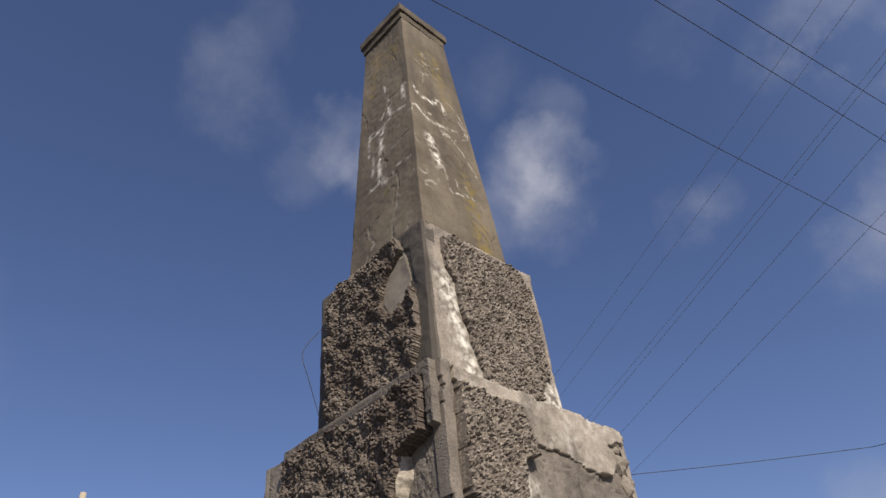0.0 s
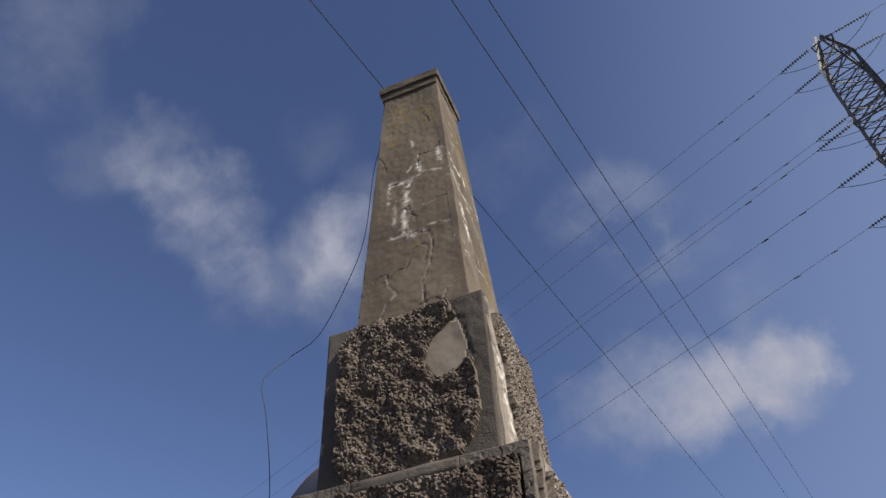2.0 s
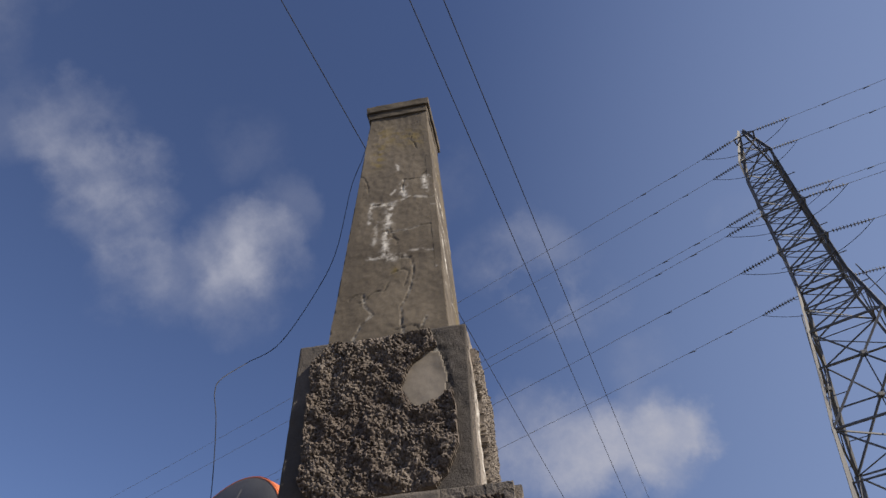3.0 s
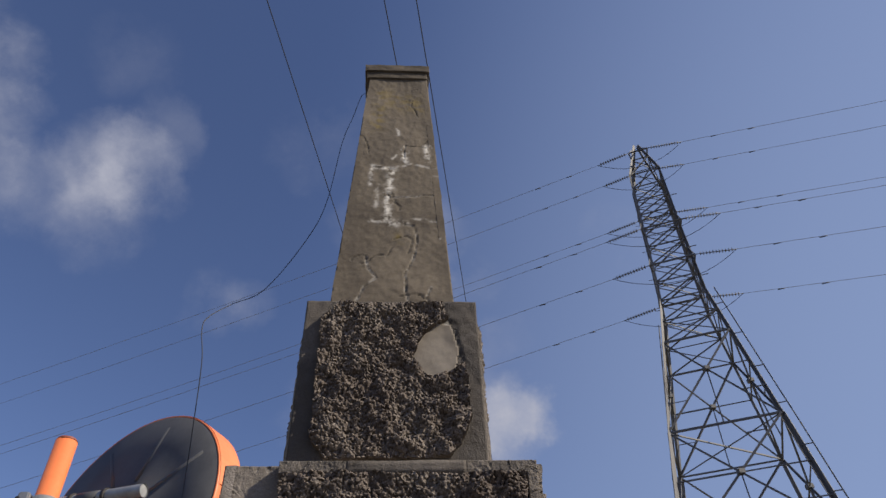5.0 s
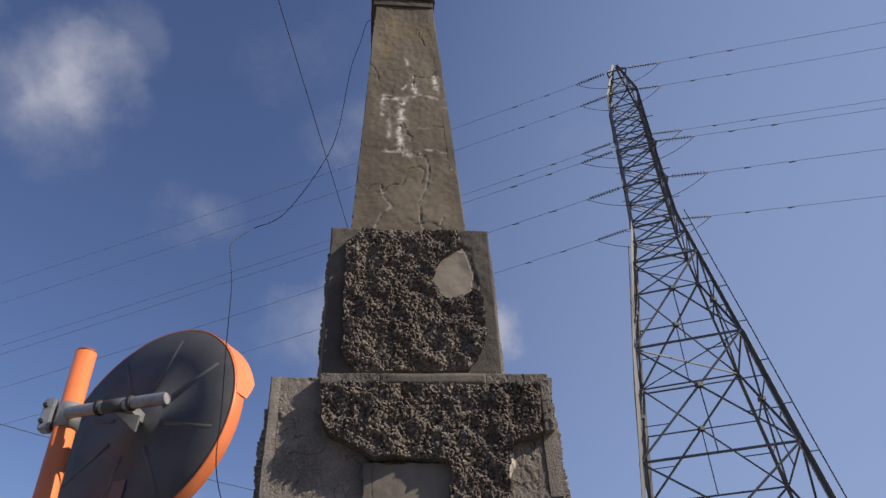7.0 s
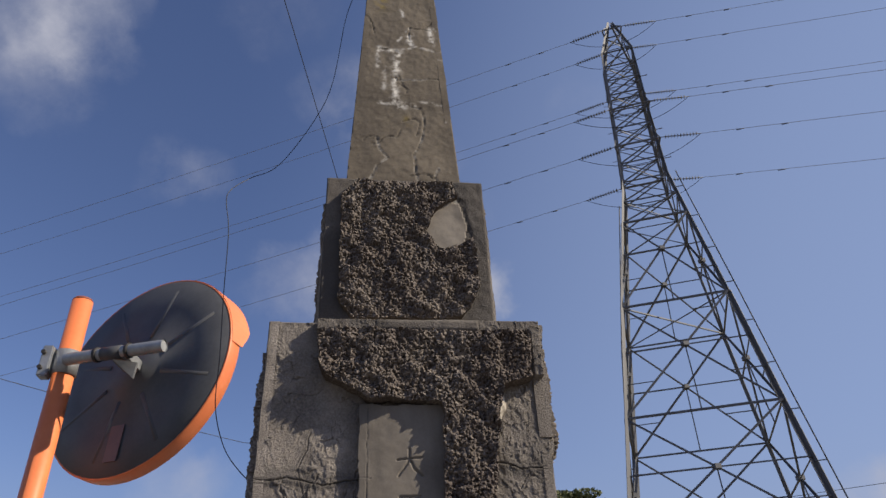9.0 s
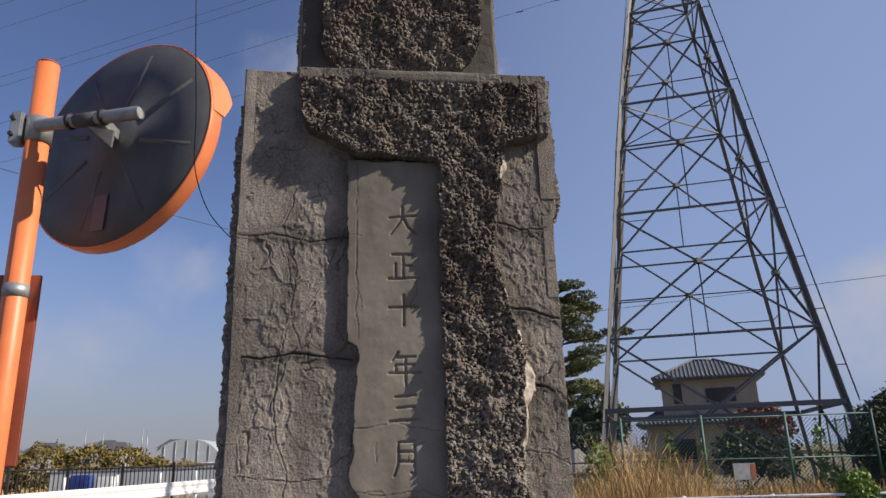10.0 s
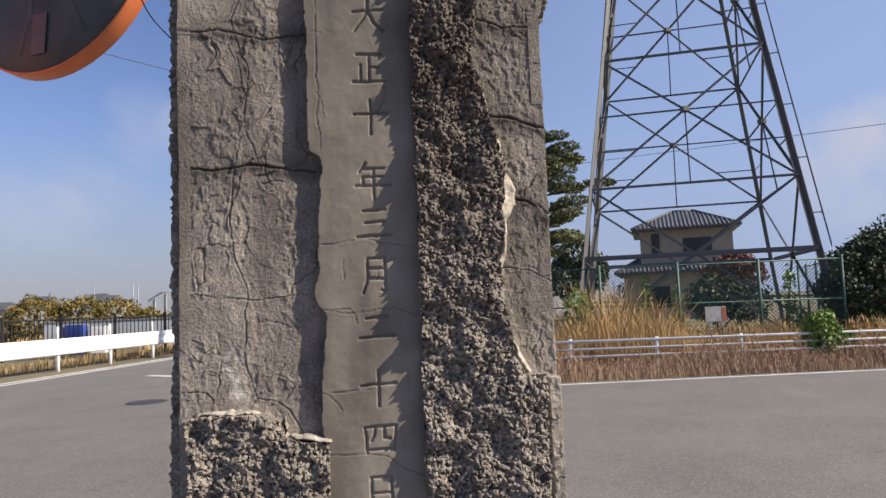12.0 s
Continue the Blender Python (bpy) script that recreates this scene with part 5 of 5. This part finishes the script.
hood = part("hood", mesh_of("hood", verts, faces, ORANGE), None, mirror, "orange rain hood")
hood.matrix_local = Matrix.Translation(C0) @ turn
ta, tb = Vector((-1.76, 1.60, 3.385)) - O, Vector((-1.20, 1.415, 3.388)) - O
arm = part("support_tube", tube(ta, tb, 0.034, 20, caps=False), GALVANISED, mirror, "galvanised support tube")
part("tube_inner", tube(ta, tb - (tb - ta).normalized() * 0.006, 0.030, 20), GALVANISED, arm)
clamp = part("clamp", tube((0, 0, 3.325), (0, 0, 3.465), 0.066, 28), GALVANISED, mirror, "galvanised pole clamp")
part("clamp_plate", box(-0.115, -0.06, -0.07, 0.0, 3.30, 3.48, 0.006), GALVANISED, clamp)
for z in (3.345, 3.435):
    part("bolt", tube((-0.10, -0.09, z), (-0.10, -0.03, z), 0.013, 6), DARK_STEEL, clamp)
saddle = part("saddle", tube(tb + (ta - tb) * 0.42, tb + (ta - tb) * 0.62, 0.037, 16), DARK_BACK, mirror, "dark clamp on the tube")
mid_p = tb + (ta - tb) * 0.45
bm = box(-0.035, 0.035, -0.02, 0.02, 0, 1)
m = Matrix.Translation(mid_p) @ (C0 - facing * 0.05 - mid_p).to_track_quat("Z", "Y").to_matrix().to_4x4() @ Matrix.Diagonal((1.4, 1.4, (C0 - facing * 0.05 - mid_p).length, 1))
bmesh.ops.transform(bm, matrix=m, verts=bm.verts[:])
part("bracket", bm, GALVANISED, mirror, "grey steel bracket behind the mirror")
gp = tb + (ta - tb) * 0.42
gusset = [gp + Vector(d) for d in ((-0.05, 0.02, -0.035), (0.07, 0.05, -0.04), (0.05, 0.09, -0.115))]
fold = facing * 0.012
part("bracket_gusset", mesh_of("bracket_gusset", gusset + [p + fold for p in gusset], [(0, 1, 2), (5, 4, 3), (0, 3, 4, 1), (1, 4, 5, 2), (2, 5, 3, 0)], GALVANISED), None, mirror, "triangular steel gusset under the tube")
for k in (0.34, 0.66):
    part("u_bolt", tube(tb + (ta - tb) * k, tb + (ta - tb) * (k + 0.03), 0.042, 14), DARK_STEEL, saddle, "dark U-bolt")
part("band", tube((0, 0, 2.50), (0, 0, 2.565), 0.0595, 28), GALVANISED, mirror, "steel strap round the pole")
part("sign_plate", box(-0.22, 0.082, 0.075, 0.09, 1.70, 2.635, 0.006), RUST_PLATE, mirror, "faded red plate, seen from behind")
part("sign_rib", box(-0.16, 0.03, 0.055, 0.075, 2.45, 2.50, 0.004), RUST_PLATE, mirror)

# ---- house behind the tower ----
house = thing("house", "two-storey beige house with grey tiled hip roofs", "house", (25.7, 47.6, 0))
house.rotation_euler.z, house.scale.x = radians(-25), 0.84
part("wall", box(-3.75, 3.75, -2.6, 4.5, -0.1, 6.5), STUCCO, house, "beige stucco walls")
part("lower_wall", box(-5.2, 5.0, -4.0, 4.6, -0.1, 3.3), STUCCO, house, "beige stucco ground floor")


def hip_roof(name, x0, x1, y0, y1, z, rise, ridge):
    cx, cy = (x0 + x1) / 2, (y0 + y1) / 2
    ra, rb = Vector((cx - ridge, cy, z + rise)), Vector((cx + ridge, cy, z + rise))
    c = [Vector((x0, y0, z)), Vector((x1, y0, z)), Vector((x1, y1, z)), Vector((x0, y1, z))]
    verts = c + [ra, rb] + [p - Vector((0, 0, 0.14)) for p in c]
    faces = [(0, 1, 5, 4), (1, 2, 5), (2, 3, 4, 5), (3, 0, 4), (0, 6, 7, 1), (1, 7, 8, 2), (2, 8, 9, 3), (3, 9, 6, 0), (6, 9, 8, 7)]
    roof = part(name, mesh_of(name, verts, faces, ROOF_TILE), None, house, "grey tiled hip roof")
    n = int((x1 - x0) / 0.33)
    for k in range(n + 1):
        x = x0 + (x1 - x0) * k / n
        t = min(1.0, (x - x0) / (ra.x - x0), (x1 - x) / (x1 - rb.x))
        if t > 0.05:
            part("roof_rib", tube((x, y0, z + 0.03), (x, y0 + (cy - y0) * t, z + rise * t + 0.03), 0.06, 6), ROOF_TILE, roof)
    for p, q in ((c[0], ra), (c[1], rb), (ra, rb)):
        part("ridge", tube(p, q + Vector((0, 0, 0.02)), 0.11, 8), ROOF_TILE, roof)
    return roof


hip_roof("upper_roof", -4.4, 4.4, -3.3, 5.2, 6.45, 1.55, 0.9)
hip_roof("lower_roof", -5.9, 5.6, -4.8, 5.0, 3.3, 1.3, 3.5)
for x0, x1, z0, z1 in ((-0.2, 2.0, 4.75, 5.6), (-2.75, -2.2, 4.75, 6.0), (-3.8, -1.6, 0.8, 2.2), (0.5, 3.2, 0.5, 2.2)):
    y = -2.6 if z0 > 4 else -4.0
    win = part("window", box(x0, x1, y - 0.04, y + 0.02, z0, z1), WINDOW_DARK, house, "dark window")
    for a, b, c, d in ((x0 - 0.06, x1 + 0.06, z0 - 0.06, z0), (x0 - 0.06, x1 + 0.06, z1, z1 + 0.06), (x0 - 0.06, x0, z0, z1), (x1, x1 + 0.06, z0, z1)):
        part("window_frame", box(a, b, y - 0.07, y, c, d), DARK_STEEL, win)
shed = thing("small_house", "small grey-roofed house beyond the field", "house", (21.4, 61.5, 0))
part("wall", box(-2.2, 3.2, -1.5, 4, -0.1, 4.3), FAR_WALL, shed)
part("roof", mesh_of("roof", [(-2.8, -2, 4.2), (3.6, -2, 4.2), (3.6, 4.5, 4.2), (-2.8, 4.5, 4.2), (1.4, -2, 5.6), (1.4, 4.5, 5.6)], [(0, 4, 5, 3), (1, 2, 5, 4), (0, 1, 4), (2, 3, 5), (0, 3, 2, 1)], ROOF_TILE), None, shed)

# ---- green fence round the tower ----
gfence = thing("mesh_fence", "green steel mesh fence round the tower base", "fence")
gpost_me = bpy.data.meshes.new("fence_post")
tube((0, 0, -0.1), (0, 0, 2.6), 0.045, 8).to_mesh(gpost_me)
gpost_me.materials.append(GREEN_STEEL)
corners_f = [Vector((5.6, 19.4, 0)), Vector((14.3, 16.6, 0)), Vector((18.5, 24.5, 0))]
for a, b in zip(corners_f, corners_f[1:]):
    n = int((b - a).length / 1.85)
    for k in range(n + 1):
        part("fence_post", gpost_me, None, gfence).location = a + (b - a) * k / n
    for z in (0.15, 1.35, 2.5):
        part("fence_rail", tube(a + Vector((0, 0, z)), b + Vector((0, 0, z)), 0.022, 6), GREEN_STEEL, gfence)
    bm = bmesh.new()
    run = (b - a).length
    for k in range(int(run / 0.11)):
        for s in (-1, 1):
            p0, p1 = 0.11 * k, 0.11 * k + s * 2.3
            q0, q1 = Vector((p0, 0, 0.15)), Vector((p1, 0, 2.45))
            for e in (0, run):
                if p1 < 0 or p1 > run:
                    t = ((0 if p1 < 0 else run) - p0) / (p1 - p0)
                    q1 = q0 + (q1 - q0) * t if q1.x < 0 or q1.x > run else q1
            u = (b - a).normalized()
            c0, c1 = a + u * q0.x + Vector((0, 0, q0.z)), a + u * q1.x + Vector((0, 0, q1.z))
            w = Vector((0, 0, 0.0085))
            bm.faces.new([bm.verts.new(p) for p in (c0 - w, c1 - w, c1 + w, c0 + w)])
    tagged(part("wire_mesh", bm, GREEN_STEEL, gfence, "green wire mesh"), kind="stuff")
board = thing("notice_board", "small grey notice board with a red edge before the fence", "sign", (10.75, 17.4, -0.06))
part("board", box(-0.33, 0.33, -0.012, 0.012, 0.86, 1.3, 0.004), GALVANISED, board)
part("red_panel", box(0.18, 0.32, -0.018, -0.013, 0.88, 1.28), RUST_PLATE, board)
for x in (-0.2, 0.2):
    part("post", tube((x, 0.03, 0), (x, 0.03, 1.3), 0.02, 8), GALVANISED, board)

# ---- beyond the channel ----
tank = thing("blue_tank", "blue plastic tank behind the fence", "tank", (-12.2, 33.2, -0.06))
part("body", box(-0.45, 0.45, -0.4, 0.4, 0.0, 1.35, 0.08), BLUE, tank)
white_box = thing("white_cabinet", "white metal cabinet behind the fence", "cabinet", (-11.2, 33.4, -0.06))
part("body", box(-0.35, 0.35, -0.3, 0.3, 0.0, 1.25, 0.03), WHITE_STEEL, white_box)
strip = thing("low_wall", "long pale blue-grey sheet wall beyond the channel", "wall", (-9.5, 37.0, -0.06))
part("sheet", box(-5.5, 5.0, -0.06, 0.06, 0.0, 1.45, 0.02), FILM, strip)
part("coping", box(-5.5, 5.0, -0.1, 0.1, 1.45, 1.52, 0.01), GALVANISED, strip)
green = thing("greenhouse", "arched plastic-film greenhouse in the field", "greenhouse", (-15.2, 68, -0.06))
verts, faces = [], []
for y in (0, 18):
    verts += [(3.4 * math.cos(math.pi * k / 14), y, 3.9 * math.sin(math.pi * k / 14) ** 0.7) for k in range(15)]
faces = [(k, k + 1, 16 + k, 15 + k) for k in range(14)] + [tuple(range(14, -1, -1)), tuple(range(15, 30))]
part("film", mesh_of("film", verts, faces, FILM), None, green, "pale translucent plastic film")
for k in range(7):
    x = -3.0 + k
    part("hoop", tube((x, -0.05, 0), (x, -0.05, 3.8 * math.sin(math.acos(x / 3.4)) ** 0.7), 0.035, 6), GALVANISED, green)
part("hoop", tube((-3.3, -0.06, 1.7), (3.3, -0.06, 1.7), 0.035, 6), GALVANISED, green)
rs = np.random.RandomState(77)
for k in range(11):
    x = -118 + k * 9.5 + rs.uniform(-3, 3)
    y = 245 + rs.uniform(-25, 40)
    w, h = rs.uniform(3.5, 6.5), rs.uniform(5, 7.5)
    if k < 5 and k % 2:
        continue
    far = thing("far_house", "distant pale house among trees", "house", (x, y, 0.0), group="distant houses")
    part("wall", box(-w, w, -4, 4, 0, h), FAR_WALL, far)
    part("roof", mesh_of("roof", [(-w - 0.7, -4.8, h), (w + 0.7, -4.8, h), (w + 0.7, 4.8, h), (-w - 0.7, 4.8, h), (-w * 0.6, 0, h + 2.6), (w * 0.6, 0, h + 2.6)], [(0, 1, 5, 4), (1, 2, 5), (2, 3, 4, 5), (3, 0, 4), (0, 3, 2, 1)], ROOF_TILE), None, far)
for x, y, top in ((-62, 190, 10), (-58, 210, 11.5), (-96, 205, 10), (-46, 170, 9), (-80, 230, 12.5)):
    far = thing("far_pole", "thin distant utility pole", "utility pole", (x, y, 0), group="distant poles")
    part("pole", tube((0, 0, 0), (0, 0, top), 0.16, 6, 0.1), GALVANISED, far)
verts, faces = [], []
for k in range(60):
    x = -190 + 5.2 * k + rs.uniform(-2, 2)
    y = 300 + rs.uniform(-40, 60)
    h = rs.uniform(5, 9) if x > -110 else rs.uniform(8, 14)
    v, f = leaves([(x, y, h * 0.45, rs.uniform(1.6, 4), 2, h * 0.5), (x + 2, y, h * 0.3, 3.5, 2, h * 0.32)], 110, 0.9, 100 + k)
    n = len(verts)
    verts += v
    faces += [tuple(i + n for i in q) for q in f]
thing("far_trees", "distant line of dark trees along the horizon", "trees", kind="stuff", data=mesh_of("far_trees", verts, faces, FAR_GREEN))
